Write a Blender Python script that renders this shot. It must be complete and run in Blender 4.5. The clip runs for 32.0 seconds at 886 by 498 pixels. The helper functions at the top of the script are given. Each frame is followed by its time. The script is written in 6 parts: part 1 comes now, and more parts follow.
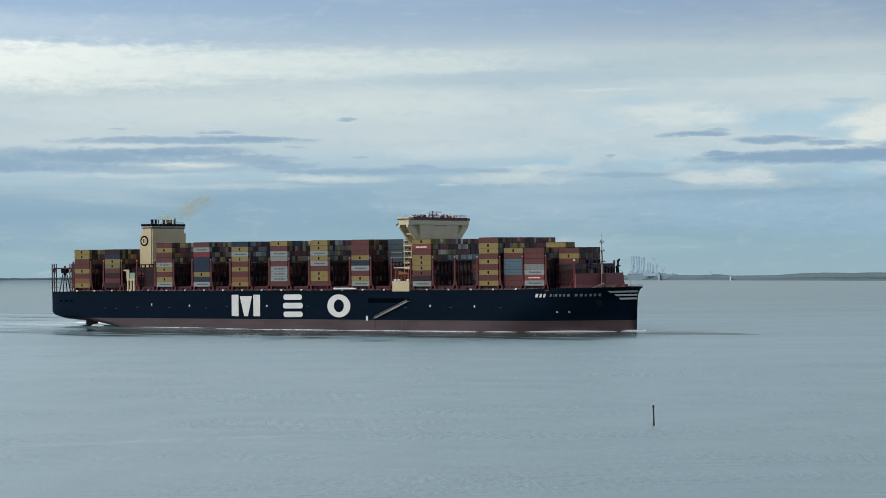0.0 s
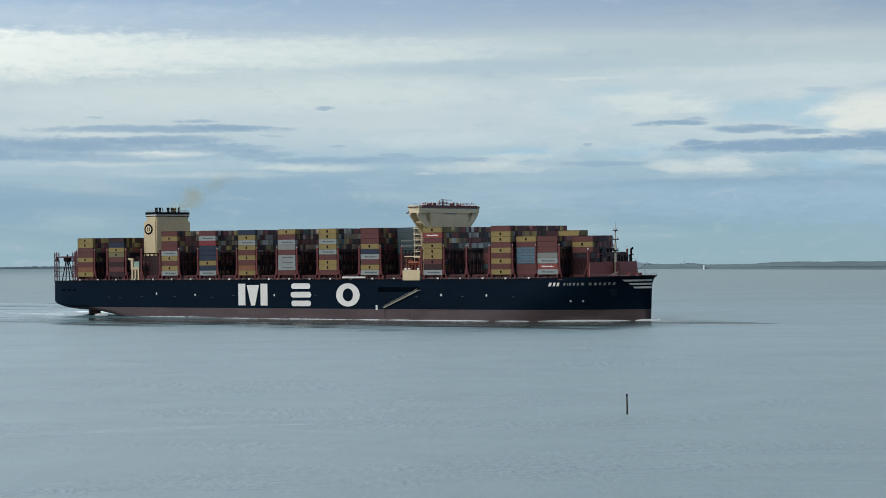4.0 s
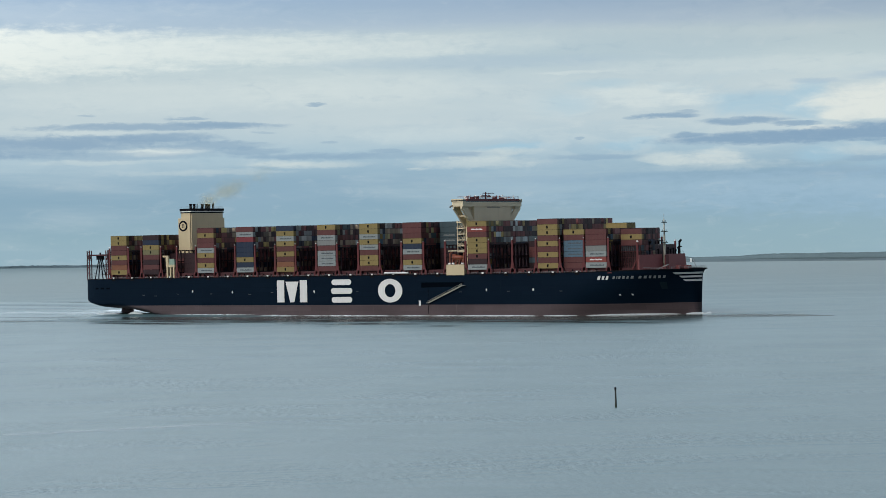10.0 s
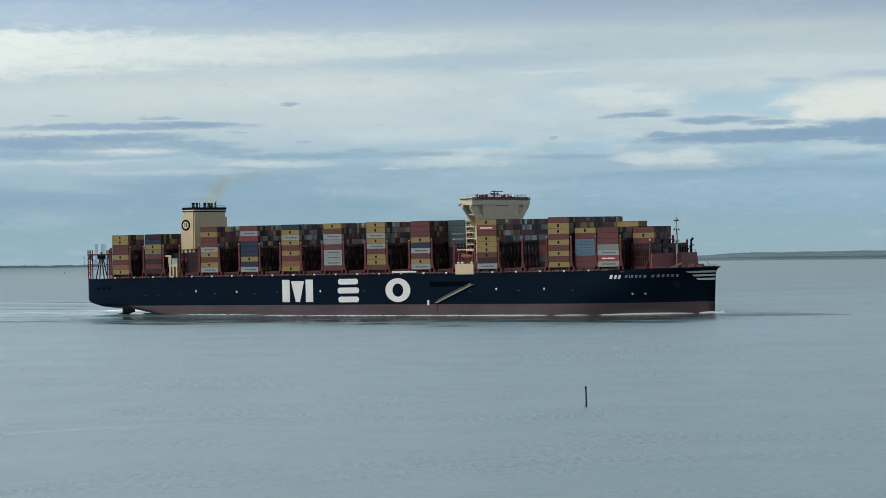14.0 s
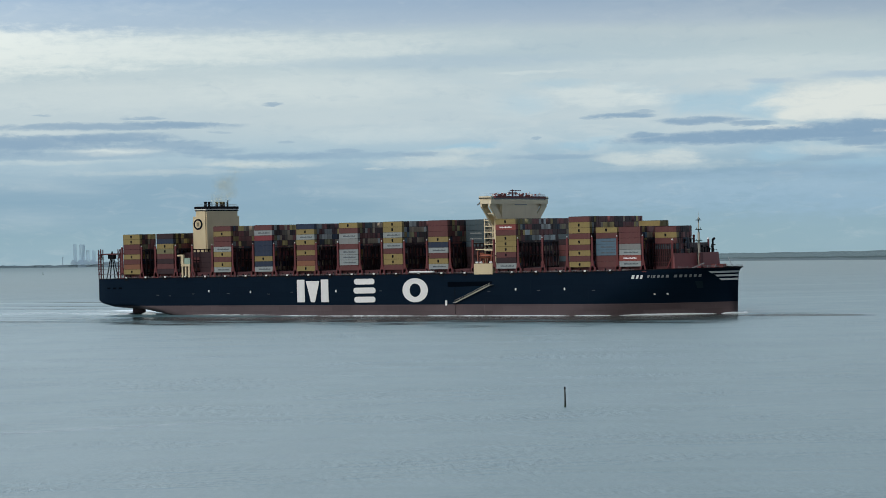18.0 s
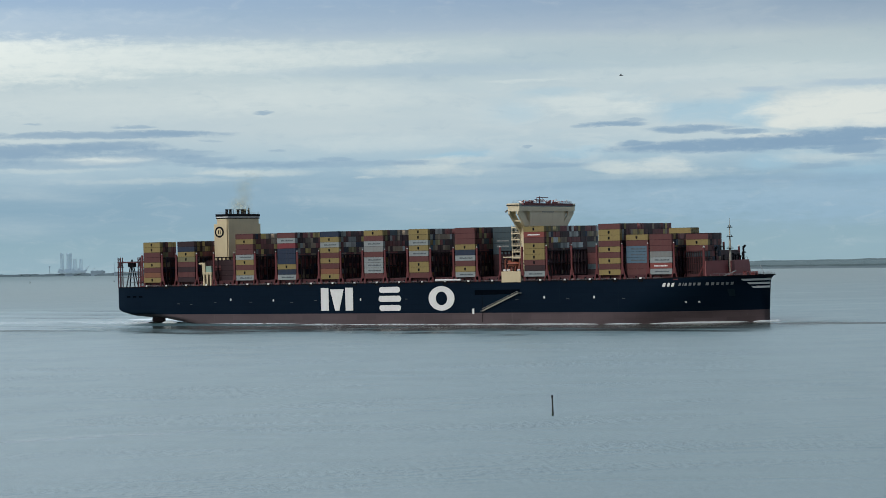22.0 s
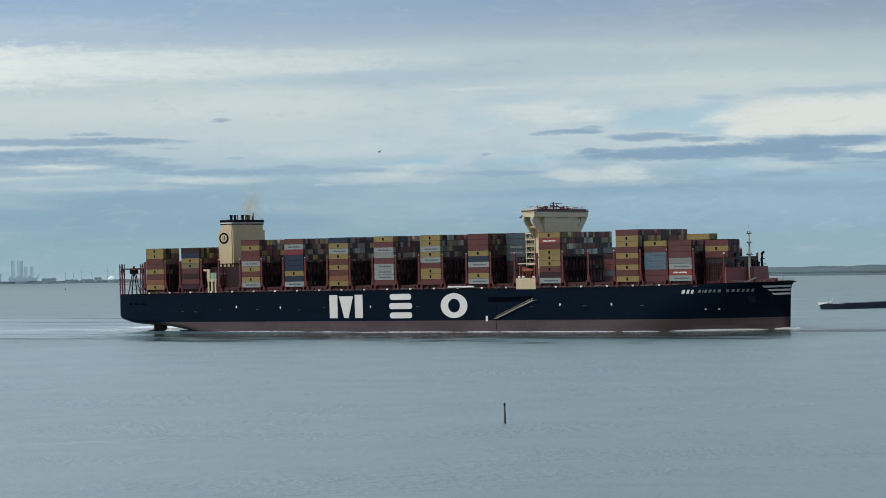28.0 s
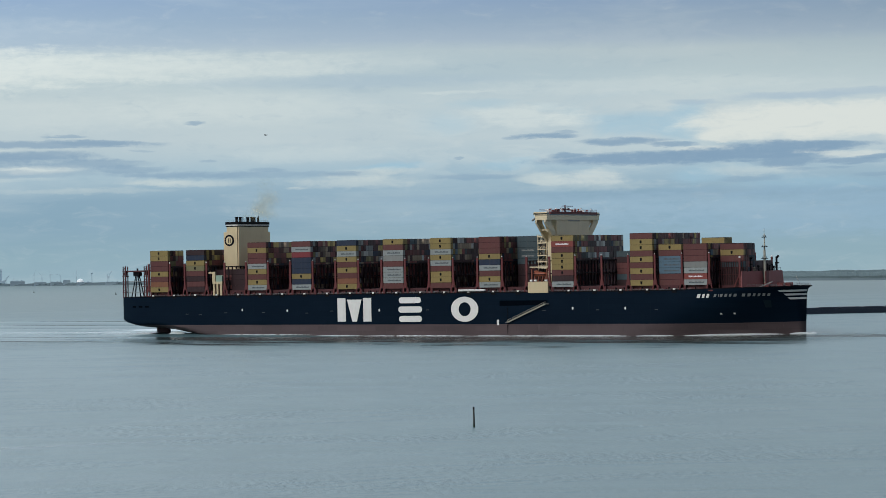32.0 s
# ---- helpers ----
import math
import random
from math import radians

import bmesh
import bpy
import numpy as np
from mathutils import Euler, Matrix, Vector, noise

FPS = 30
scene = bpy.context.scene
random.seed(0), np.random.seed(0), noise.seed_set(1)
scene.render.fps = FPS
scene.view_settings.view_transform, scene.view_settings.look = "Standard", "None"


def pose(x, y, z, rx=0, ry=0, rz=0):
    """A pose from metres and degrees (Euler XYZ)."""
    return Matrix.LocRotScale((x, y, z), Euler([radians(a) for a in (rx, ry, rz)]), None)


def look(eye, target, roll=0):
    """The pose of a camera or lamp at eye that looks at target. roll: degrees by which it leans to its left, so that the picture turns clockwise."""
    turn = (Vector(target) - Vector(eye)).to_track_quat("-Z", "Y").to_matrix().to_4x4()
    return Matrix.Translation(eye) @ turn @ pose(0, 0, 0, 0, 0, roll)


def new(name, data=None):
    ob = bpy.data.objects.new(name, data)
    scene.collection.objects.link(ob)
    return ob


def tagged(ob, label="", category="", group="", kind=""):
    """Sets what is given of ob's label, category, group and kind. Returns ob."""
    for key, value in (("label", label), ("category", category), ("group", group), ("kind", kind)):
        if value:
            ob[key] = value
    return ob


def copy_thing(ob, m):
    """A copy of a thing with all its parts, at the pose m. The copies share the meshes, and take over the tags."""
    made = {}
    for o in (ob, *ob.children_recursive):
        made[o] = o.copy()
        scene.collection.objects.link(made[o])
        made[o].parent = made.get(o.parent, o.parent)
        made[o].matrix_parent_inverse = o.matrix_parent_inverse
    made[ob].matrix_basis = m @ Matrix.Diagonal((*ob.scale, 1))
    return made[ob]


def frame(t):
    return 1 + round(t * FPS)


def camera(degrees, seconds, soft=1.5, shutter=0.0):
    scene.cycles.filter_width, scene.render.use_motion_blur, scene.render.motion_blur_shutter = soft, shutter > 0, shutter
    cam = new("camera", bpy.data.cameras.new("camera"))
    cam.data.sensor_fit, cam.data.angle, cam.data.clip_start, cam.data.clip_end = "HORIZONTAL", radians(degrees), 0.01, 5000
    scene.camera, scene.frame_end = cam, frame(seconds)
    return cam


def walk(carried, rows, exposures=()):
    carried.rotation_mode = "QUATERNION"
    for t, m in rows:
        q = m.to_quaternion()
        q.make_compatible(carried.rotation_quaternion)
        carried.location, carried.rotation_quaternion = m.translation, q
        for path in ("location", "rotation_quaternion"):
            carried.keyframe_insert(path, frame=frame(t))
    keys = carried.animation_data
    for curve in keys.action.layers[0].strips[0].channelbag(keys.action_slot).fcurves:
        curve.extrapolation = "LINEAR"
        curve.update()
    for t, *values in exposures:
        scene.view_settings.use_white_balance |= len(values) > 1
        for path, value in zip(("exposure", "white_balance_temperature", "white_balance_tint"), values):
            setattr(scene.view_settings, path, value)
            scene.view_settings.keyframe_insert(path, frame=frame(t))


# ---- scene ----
EYE = (0.0, 0.0, 41.374)


def aim(yaw, pitch, roll):
    """The camera's pose: degrees to the right of +Y, up, and of lean to its left."""
    a, b = radians(yaw), radians(pitch)
    ahead = Vector((math.sin(a) * math.cos(b), math.cos(a) * math.cos(b), math.sin(b)))
    return look(EYE, Vector(EYE) + ahead * 100, roll)


cam = camera(22.393, 32.0, soft=0.75)
walk(cam, [
    (0, aim(0.000, 0.177, -0.676)),
    (0.5, aim(-0.021, 0.114, -0.681)),
    (1, aim(-0.005, 0.046, -0.684)),
    (1.5, aim(0.075, 0.001, -0.675)),
    (2, aim(0.210, -0.023, -0.647)),
    (2.5, aim(0.349, -0.034, -0.627)),
    (3, aim(0.496, -0.047, -0.644)),
    (3.5, aim(0.602, -0.085, -0.655)),
    (5.5, aim(0.791, -0.175, -0.773)),
    (6, aim(0.773, -0.211, -0.819)),
    (6.5, aim(0.719, -0.250, -0.870)),
    (7, aim(0.676, -0.293, -0.909)),
    (7.5, aim(0.666, -0.315, -0.956)),
    (8, aim(0.698, -0.324, -1.010)),
    (8.5, aim(0.754, -0.294, -1.051)),
    (9, aim(0.814, -0.257, -1.085)),
    (9.5, aim(0.902, -0.238, -1.169)),
    (10, aim(0.995, -0.245, -1.253)),
    (10.5, aim(1.074, -0.274, -1.318)),
    (11, aim(1.168, -0.292, -1.369)),
    (11.5, aim(1.258, -0.290, -1.374)),
    (12, aim(1.339, -0.290, -1.364)),
    (12.5, aim(1.412, -0.286, -1.361)),
    (13, aim(1.502, -0.290, -1.364)),
    (13.5, aim(1.620, -0.281, -1.365)),
    (14, aim(1.753, -0.271, -1.327)),
    (14.5, aim(1.871, -0.239, -1.261)),
    (16.5, aim(2.268, -0.256, -1.222)),
    (17, aim(2.322, -0.278, -1.226)),
    (17.5, aim(2.327, -0.279, -1.259)),
    (18, aim(2.288, -0.273, -1.286)),
    (18.5, aim(2.261, -0.253, -1.302)),
    (19, aim(2.251, -0.244, -1.338)),
    (19.5, aim(2.263, -0.215, -1.370)),
    (20, aim(2.315, -0.171, -1.400)),
    (20.5, aim(2.355, -0.125, -1.413)),
    (21, aim(2.438, -0.081, -1.410)),
    (21.5, aim(2.518, -0.060, -1.375)),
    (22, aim(2.617, -0.062, -1.335)),
    (22.5, aim(2.741, -0.086, -1.316)),
    (23, aim(2.877, -0.119, -1.298)),
    (23.5, aim(3.015, -0.142, -1.277)),
    (24, aim(3.131, -0.145, -1.224)),
    (24.5, aim(3.231, -0.123, -1.147)),
    (25, aim(3.288, -0.105, -1.114)),
    (25.5, aim(3.346, -0.101, -1.109)),
    (27.5, aim(3.707, 0.052, -1.293)),
    (28, aim(3.839, 0.108, -1.324)),
    (28.5, aim(3.956, 0.136, -1.357)),
    (29, aim(4.021, 0.159, -1.376)),
    (29.5, aim(4.066, 0.184, -1.353)),
    (30, aim(4.132, 0.215, -1.290)),
    (30.5, aim(4.230, 0.246, -1.219)),
    (31, aim(4.350, 0.252, -1.153)),
    (31.5, aim(4.487, 0.231, -1.121)),
    (32, aim(4.619, 0.191, -1.134))
], exposures=[(0.0, 0.07), (8.0, 0.06), (16.0, 0.03), (24.0, 0.01), (32.0, -0.02)])

# ---------------------------------------------------------------- light
SUN_AZ, SUN_EL = 224.0, 34.0
world = bpy.data.worlds.new("world")
scene.world = world
world.use_nodes = True
wn, wl = world.node_tree.nodes, world.node_tree.links
sky_tex = wn.new("ShaderNodeTexSky")
sky_tex.sky_type, sky_tex.sun_disc = "NISHITA", False
sky_tex.sun_elevation, sky_tex.sun_rotation = radians(SUN_EL), radians(SUN_AZ)
sky_tex.air_density, sky_tex.dust_density = 1.0, 2.0
wn["Background"].inputs["Strength"].default_value = 0.055
wl.new(sky_tex.outputs[0], wn["Background"].inputs["Color"])
sun = new("sun", bpy.data.lights.new("sun", "SUN"))
sun.data.energy, sun.data.angle, sun.data.color = 1.35, radians(22), (1.0, 0.98, 0.95)
_a, _e = radians(SUN_AZ), radians(SUN_EL)
sun.matrix_world = look((3000 * math.sin(_a) * math.cos(_e), 3000 * math.cos(_a) * math.cos(_e), 3000 * math.sin(_e)), (0, 0, 0))


# ---------------------------------------------------------------- materials
class Nodes:
    """Short hand for building a node tree."""

    def __init__(self, name):
        self.mat = bpy.data.materials.new(name)
        self.mat.use_nodes = True
        self.n, self.l = self.mat.node_tree.nodes, self.mat.node_tree.links
        self.bsdf, self.out = self.n["Principled BSDF"], self.n["Material Output"]

    def put(self, socket, value):
        if isinstance(value, bpy.types.NodeSocket):
            self.l.new(value, socket)
        elif isinstance(value, (tuple, list)) and socket.type == "RGBA":
            socket.default_value = (*value[:3], 1)
        else:
            socket.default_value = value

    def math(self, op, a, b=0.0, c=0.0, clamp=False):
        m = self.n.new("ShaderNodeMath")
        m.operation, m.use_clamp = op, clamp
        for s, v in zip(m.inputs, (a, b, c)):
            self.put(s, v)
        return m.outputs[0]

    def mix(self, f, a, b):
        m = self.n.new("ShaderNodeMix")
        m.data_type = "RGBA"
        self.put(m.inputs[0], f), self.put(m.inputs[6], a), self.put(m.inputs[7], b)
        return m.outputs[2]

    def coords(self, kind="Object", scale=(1, 1, 1), rot=(0, 0, 0)):
        c, m = self.n.new("ShaderNodeTexCoord"), self.n.new("ShaderNodeMapping")
        m.inputs["Scale"].default_value, m.inputs["Rotation"].default_value = scale, rot
        self.l.new(c.outputs[kind], m.inputs["Vector"])
        return m.outputs[0]

    def noise(self, vec, scale, detail=4, rough=0.55, dist=0.0):
        t = self.n.new("ShaderNodeTexNoise")
        self.l.new(vec, t.inputs["Vector"])
        t.inputs["Scale"].default_value, t.inputs["Detail"].default_value = scale, detail
        t.inputs["Roughness"].default_value, t.inputs["Distortion"].default_value = rough, dist
        return t.outputs["Fac"]

    def ramp(self, fac, stops, mode="LINEAR"):
        r = self.n.new("ShaderNodeValToRGB")
        r.color_ramp.interpolation = mode
        el = r.color_ramp.elements
        el.remove(el[1])
        for i, (p, c) in enumerate(stops):
            e = el[0] if i == 0 else el.new(p)
            e.position, e.color = p, (*c, 1)
        self.l.new(fac, r.inputs[0])
        return r.outputs[0]

    def smooth(self, v, a, b):
        m = self.n.new("ShaderNodeMapRange")
        m.interpolation_type = "SMOOTHSTEP"
        self.put(m.inputs[0], v)
        m.inputs[1].default_value, m.inputs[2].default_value = a, b
        return m.outputs[0]

    def bump(self, height, strength, distance):
        b = self.n.new("ShaderNodeBump")
        b.inputs["Strength"].default_value, b.inputs["Distance"].default_value = strength, distance
        self.l.new(height, b.inputs["Height"])
        self.l.new(b.outputs[0], self.bsdf.inputs["Normal"])


def paint(name, col, rough=0.5, vary=0.25, grime=0.35, scale=0.25, streak=3.0, spec=0.4, metal=0.0):
    """Weathered paint: cloudy fading, streaks that run down, fine grain."""
    k = Nodes(name)
    big = k.noise(k.coords("Object", (1, 1, 1)), scale, 3)
    run = k.noise(k.coords("Object", (streak, streak, 0.12 * streak)), scale * 2, 4, 0.6)
    fine = k.noise(k.coords("Object"), scale * 14, 2)
    dark = tuple(c * (1 - vary) for c in col)
    pale = tuple(min(1, c * (1.1 + vary * 0.7)) for c in col)
    c1 = k.mix(big, dark, pale)
    info = k.n.new("ShaderNodeObjectInfo")
    c1 = k.mix(k.math("MULTIPLY", info.outputs["Random"], 0.35), c1, tuple(c * 0.7 for c in col))
    c2 = k.mix(k.math("MULTIPLY", k.smooth(run, 0.52, 0.78), grime), c1, (0.09, 0.065, 0.05))
    k.put(k.bsdf.inputs["Base Color"], c2)
    k.put(k.bsdf.inputs["Roughness"], k.math("MULTIPLY_ADD", fine, 0.25, rough - 0.1))
    k.bsdf.inputs["Specular IOR Level"].default_value = spec
    k.bsdf.inputs["Metallic"].default_value = metal
    k.bump(fine, 0.2, 0.02)
    return k.mat


def plated(name, col, pale, worn, rough, spec, streaks):
    """Ship's side: welded plates of slightly different shade, seams, salt runs and scuffs."""
    k = Nodes(name)
    c, m = k.n.new("ShaderNodeTexCoord"), k.n.new("ShaderNodeMapping")
    m.inputs["Rotation"].default_value = (radians(-90), 0, 0)
    k.l.new(c.outputs["Object"], m.inputs["Vector"])
    plate = k.n.new("ShaderNodeTexBrick")
    k.l.new(m.outputs[0], plate.inputs["Vector"])
    for key, v in (("Scale", 1.0), ("Mortar Size", 0.07), ("Mortar Smooth", 0.6), ("Brick Width", 12.0), ("Row Height", 2.7)):
        plate.inputs[key].default_value = v
    plate.inputs["Color1"].default_value, plate.inputs["Color2"].default_value, plate.inputs["Mortar"].default_value = (0, 0, 0, 1), (1, 1, 1, 1), (0.5, 0.5, 0.5, 1)
    big = k.noise(k.coords("Object"), 0.035, 4)
    run = k.noise(k.coords("Object", (0.9, 0.9, 0.05)), 1.0, 5, 0.65)
    scuff = k.noise(k.coords("Object", (0.05, 0.05, 0.6)), 1.0, 5, 0.7, 0.4)
    base = k.mix(k.math("ADD", k.math("MULTIPLY", plate.outputs["Color"], 0.35), k.math("MULTIPLY_ADD", big, 1.1, -0.25)), col, pale)
    base = k.mix(k.math("MULTIPLY", plate.outputs["Fac"], 0.35), base, tuple(v * 0.5 for v in col))
    base = k.mix(k.math("MULTIPLY", k.smooth(run, 0.60, 0.82), streaks), base, worn)
    base = k.mix(k.math("MULTIPLY", k.smooth(scuff, 0.60, 0.80), streaks), base, worn)
    k.put(k.bsdf.inputs["Base Color"], base)
    k.put(k.bsdf.inputs["Roughness"], k.math("MULTIPLY_ADD", scuff, 0.2, rough - 0.1))
    k.bsdf.inputs["Specular IOR Level"].default_value = spec
    k.bump(plate.outputs["Fac"], 0.3, 0.03)
    return k.mat


M_HULL = plated("hull_paint", (0.0028, 0.0092, 0.0200), (0.0045, 0.0128, 0.0255), (0.030, 0.040, 0.046), 0.45, 0.03, 0.16)
M_BOOT = plated("antifouling", (0.066, 0.052, 0.058), (0.112, 0.088, 0.095), (0.165, 0.145, 0.150), 0.75, 0.2, 0.55)
M_WHITE = paint("white_paint", (0.72, 0.74, 0.74), 0.5, 0.08, 0.10)
M_CREAM = paint("cream_paint", (0.58, 0.49, 0.32), 0.5, 0.10, 0.12, 0.1)
M_IVORY = paint("ivory_paint", (0.66, 0.58, 0.41), 0.5, 0.08, 0.10, 0.1)
M_BOATRED = paint("boat_davit_paint", (0.20, 0.062, 0.040), 0.6, 0.2, 0.2)
M_DECKRED = paint("deck_red", (0.122, 0.026, 0.030), 0.65, 0.25, 0.3)
M_HATCH = paint("hatch_paint", (0.066, 0.020, 0.025), 0.7, 0.3, 0.2)
# deck red darkened: the shade between the container bays put into the colour
M_MAROON_SHADE = paint("maroon_shade_steel", (0.022, 0.010, 0.017), 0.75, 0.3, 0.03)
# deck red lightened to make up for missing sun on the forward-facing plates
M_LIGHT_RED = paint("light_red_paint", (0.25, 0.085, 0.089), 0.65, 0.2, 0.25)
M_TEAL = paint("dark_teal_paint", (0.008, 0.020, 0.030), 0.6, 0.2, 0.05, spec=0.1)
M_FITTING = paint("dull_steel", (0.06, 0.07, 0.08), 0.6, 0.2, 0.1, spec=0.2)
M_MAST = paint("mast_paint", (0.42, 0.42, 0.36), 0.5, 0.1, 0.1, 0.2)
M_RECESS = paint("recess_shade_navy", (0.0022, 0.0042, 0.0075), 0.7, 0.2, 0.0, spec=0.0)
M_BLACK = paint("black_paint", (0.006, 0.007, 0.010), 0.6, 0.2, 0.0, spec=0.08)
M_GREY = paint("grey_steel", (0.22, 0.24, 0.25), 0.5, 0.2, 0.2)
M_ORANGE = paint("orange_grp", (0.27, 0.075, 0.04), 0.45, 0.1, 0.1)
M_GLASS = paint("bridge_glass", (0.02, 0.025, 0.03), 0.08, 0.1, 0.0, spec=0.6)
M_GREEN = paint("pale_green_tarp", (0.25, 0.36, 0.30), 0.6, 0.15, 0.2)

BOX_COL = {
    "k": (0.19, 0.155, 0.115),
    "y": (0.290, 0.226, 0.084), "r": (0.128, 0.040, 0.042), "w": (0.31, 0.36, 0.37), "n": (0.011, 0.028, 0.068),
    # d is blue and m maroon, both darkened by shade put into the colour
    "b": (0.10, 0.19, 0.27), "d": (0.050, 0.086, 0.107), "o": (0.27, 0.058, 0.052), "m": (0.030, 0.011, 0.017), "g": (0.20, 0.19, 0.10), "a": (0.25, 0.27, 0.27), "t": (0.24, 0.10, 0.055), "s": (0.22, 0.034, 0.046),
}
M_BOX = {k: paint("container_paint_" + k, tuple(0.82 * v for v in c), 0.5, 0.16, 0.08 if k == "m" else 0.30, 0.35, 2.0) for k, c in BOX_COL.items()}


PALETTE = "mmmdrkkkwakrgrmdynb"


def stack_material():
    """One palette for the joined containers: the attribute picks a colour for each one."""
    k = Nodes("container_stack")
    pick = k.n.new("ShaderNodeAttribute")
    pick.attribute_name = "tint"
    # paints lightened here to make up for shade on the inner rows' ends
    stops = [(i / len(PALETTE), tuple(v * (1.9 if c in "kwagy" else 1.7 if c in "rm" else 0.95) for v in BOX_COL[c])) for i, c in enumerate(PALETTE)]
    base = k.ramp(pick.outputs["Fac"], stops, "CONSTANT")
    geo = k.n.new("ShaderNodeNewGeometry")
    base = k.mix(k.math("MULTIPLY", k.math("POWER", geo.outputs["Random Per Island"], 1.6), 0.75), base, (0.020, 0.018, 0.021))
    run = k.noise(k.coords("Object", (2, 2, 0.3)), 0.6, 4, 0.6)
    k.put(k.bsdf.inputs["Base Color"], k.mix(k.math("MULTIPLY", k.smooth(run, 0.45, 0.8), 0.30), base, (0.05, 0.04, 0.035)))
    k.bsdf.inputs["Roughness"].default_value = 0.6
    k.bump(k.noise(k.coords("Object", (6, 6, 0.2)), 1.2, 1), 0.3, 0.05)
    return k.mat


M_STACK = stack_material()


def water_material(name, rough, relief):
    k = Nodes(name)
    swell = k.noise(k.coords("Object", (0.015, 0.030, 1), (0, 0, 0.25)), 1.0, 3, 0.5)
    chop = k.noise(k.coords("Object", (0.42, 0.26, 1), (0, 0, -0.2)), 1.0, 4, 0.6)
    fine = k.noise(k.coords("Object", (1.1, 1.9, 1)), 1.0, 3, 0.6)
    patch = k.noise(k.coords("Object", (0.0018, 0.0085, 1), (0, 0, 0.12)), 1.0, 5, 0.55, 0.8)
    gust = k.noise(k.coords("Object", (0.010, 0.030, 1), (0, 0, 0.15)), 1.0, 4, 0.6, 0.6)
    ripple = k.noise(k.coords("Object", (0.050, 0.022, 1), (0, 0, 0.10)), 1.0, 6, 0.72)
    # light and dark of ripples and gusts, put into the base colour
    tint = k.mix(k.math("MULTIPLY_ADD", ripple, 0.32, k.math("MULTIPLY_ADD", gust, -0.8, k.math("MULTIPLY_ADD", patch, 1.0, 0.24))), (0.068, 0.140, 0.165), (0.104, 0.180, 0.203))
    sep = k.n.new("ShaderNodeSeparateXYZ")
    k.l.new(k.coords("Object"), sep.inputs[0])
    # rougher towards +y, and paler: sky light off far waves put into the colour
    far_fade = k.smooth(k.math("ADD", sep.outputs[1], k.math("MULTIPLY_ADD", patch, 900.0, -450.0)), 900.0, 2600.0)
    k.put(k.bsdf.inputs["Base Color"], k.mix(far_fade, tint, k.mix(patch, (0.142, 0.188, 0.198), (0.180, 0.226, 0.232))))
    k.put(k.bsdf.inputs["Roughness"], k.math("ADD", k.math("MULTIPLY", far_fade, 0.26), k.math("ADD", k.math("MULTIPLY_ADD", patch, 0.10, rough - 0.03), k.math("MULTIPLY", ripple, 0.12))))
    k.bsdf.inputs["IOR"].default_value = 1.333
    h = k.math("ADD", k.math("MULTIPLY", swell, 1.4), k.math("MULTIPLY", chop, k.math("MULTIPLY_ADD", k.smooth(gust, 0.46, 0.68), 0.60, 0.07)))
    h = k.math("ADD", h, k.math("MULTIPLY", fine, 0.07))
    k.bump(h, relief, 1.3)
    return k.mat


M_WATER = water_material("estuary_water", 0.30, 0.9)


def slick_material():
    """Water pressed smooth beside the hull, its colour darkened as the hull's reflection; it thins out into the open
    water with distance from the side.
    """
    k = Nodes("smooth_wake_water")
    n = k.noise(k.coords("Object", (0.006, 0.055, 1)), 1.0, 5, 0.6, 0.4)
    chop = k.noise(k.coords("Object", (0.08, 0.30, 1)), 1.0, 4, 0.6)
    streak = k.noise(k.coords("Object", (0.022, 0.050, 1), (0, 0, 0.04)), 1.0, 4, 0.6, 0.3)
    sep = k.n.new("ShaderNodeSeparateXYZ")
    k.l.new(k.coords("Object"), sep.inputs[0])
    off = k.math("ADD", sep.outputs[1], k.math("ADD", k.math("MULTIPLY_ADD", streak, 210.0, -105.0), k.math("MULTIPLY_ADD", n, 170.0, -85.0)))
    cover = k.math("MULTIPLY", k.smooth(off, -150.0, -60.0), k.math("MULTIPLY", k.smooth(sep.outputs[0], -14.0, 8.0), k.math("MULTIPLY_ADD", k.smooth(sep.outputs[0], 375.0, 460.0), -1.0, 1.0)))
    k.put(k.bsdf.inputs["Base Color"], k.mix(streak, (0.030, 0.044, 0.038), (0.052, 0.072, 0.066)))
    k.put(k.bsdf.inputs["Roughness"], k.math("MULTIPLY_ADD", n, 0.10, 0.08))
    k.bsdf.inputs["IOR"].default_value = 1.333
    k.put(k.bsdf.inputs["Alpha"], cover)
    k.bump(chop, 0.30, 0.5)
    return k.mat


M_SLICK = slick_material()
M_SWELL = water_material("wake_swell", 0.26, 0.35)


def foam_material(name, cover, lo=0.34):
    k = Nodes(name)
    n = k.noise(k.coords("Object", (0.35, 0.9, 1)), 1.0, 6, 0.7, 0.5)
    k.put(k.bsdf.inputs["Base Color"], (0.68, 0.76, 0.79))
    k.bsdf.inputs["Roughness"].default_value = 0.8
    k.put(k.bsdf.inputs["Alpha"], k.math("MULTIPLY", k.smooth(n, lo, lo + 0.2), cover))
    k.bump(n, 0.6, 0.3)
    return k.mat


M_FOAM = foam_material("sea_foam", 0.9)
M_WASH = foam_material("propeller_wash", 0.85, 0.20)
M_CHURN = foam_material("churned_foam", 1.0, 0.06)
M_THIN_FOAM = foam_material("thin_foam", 0.35)


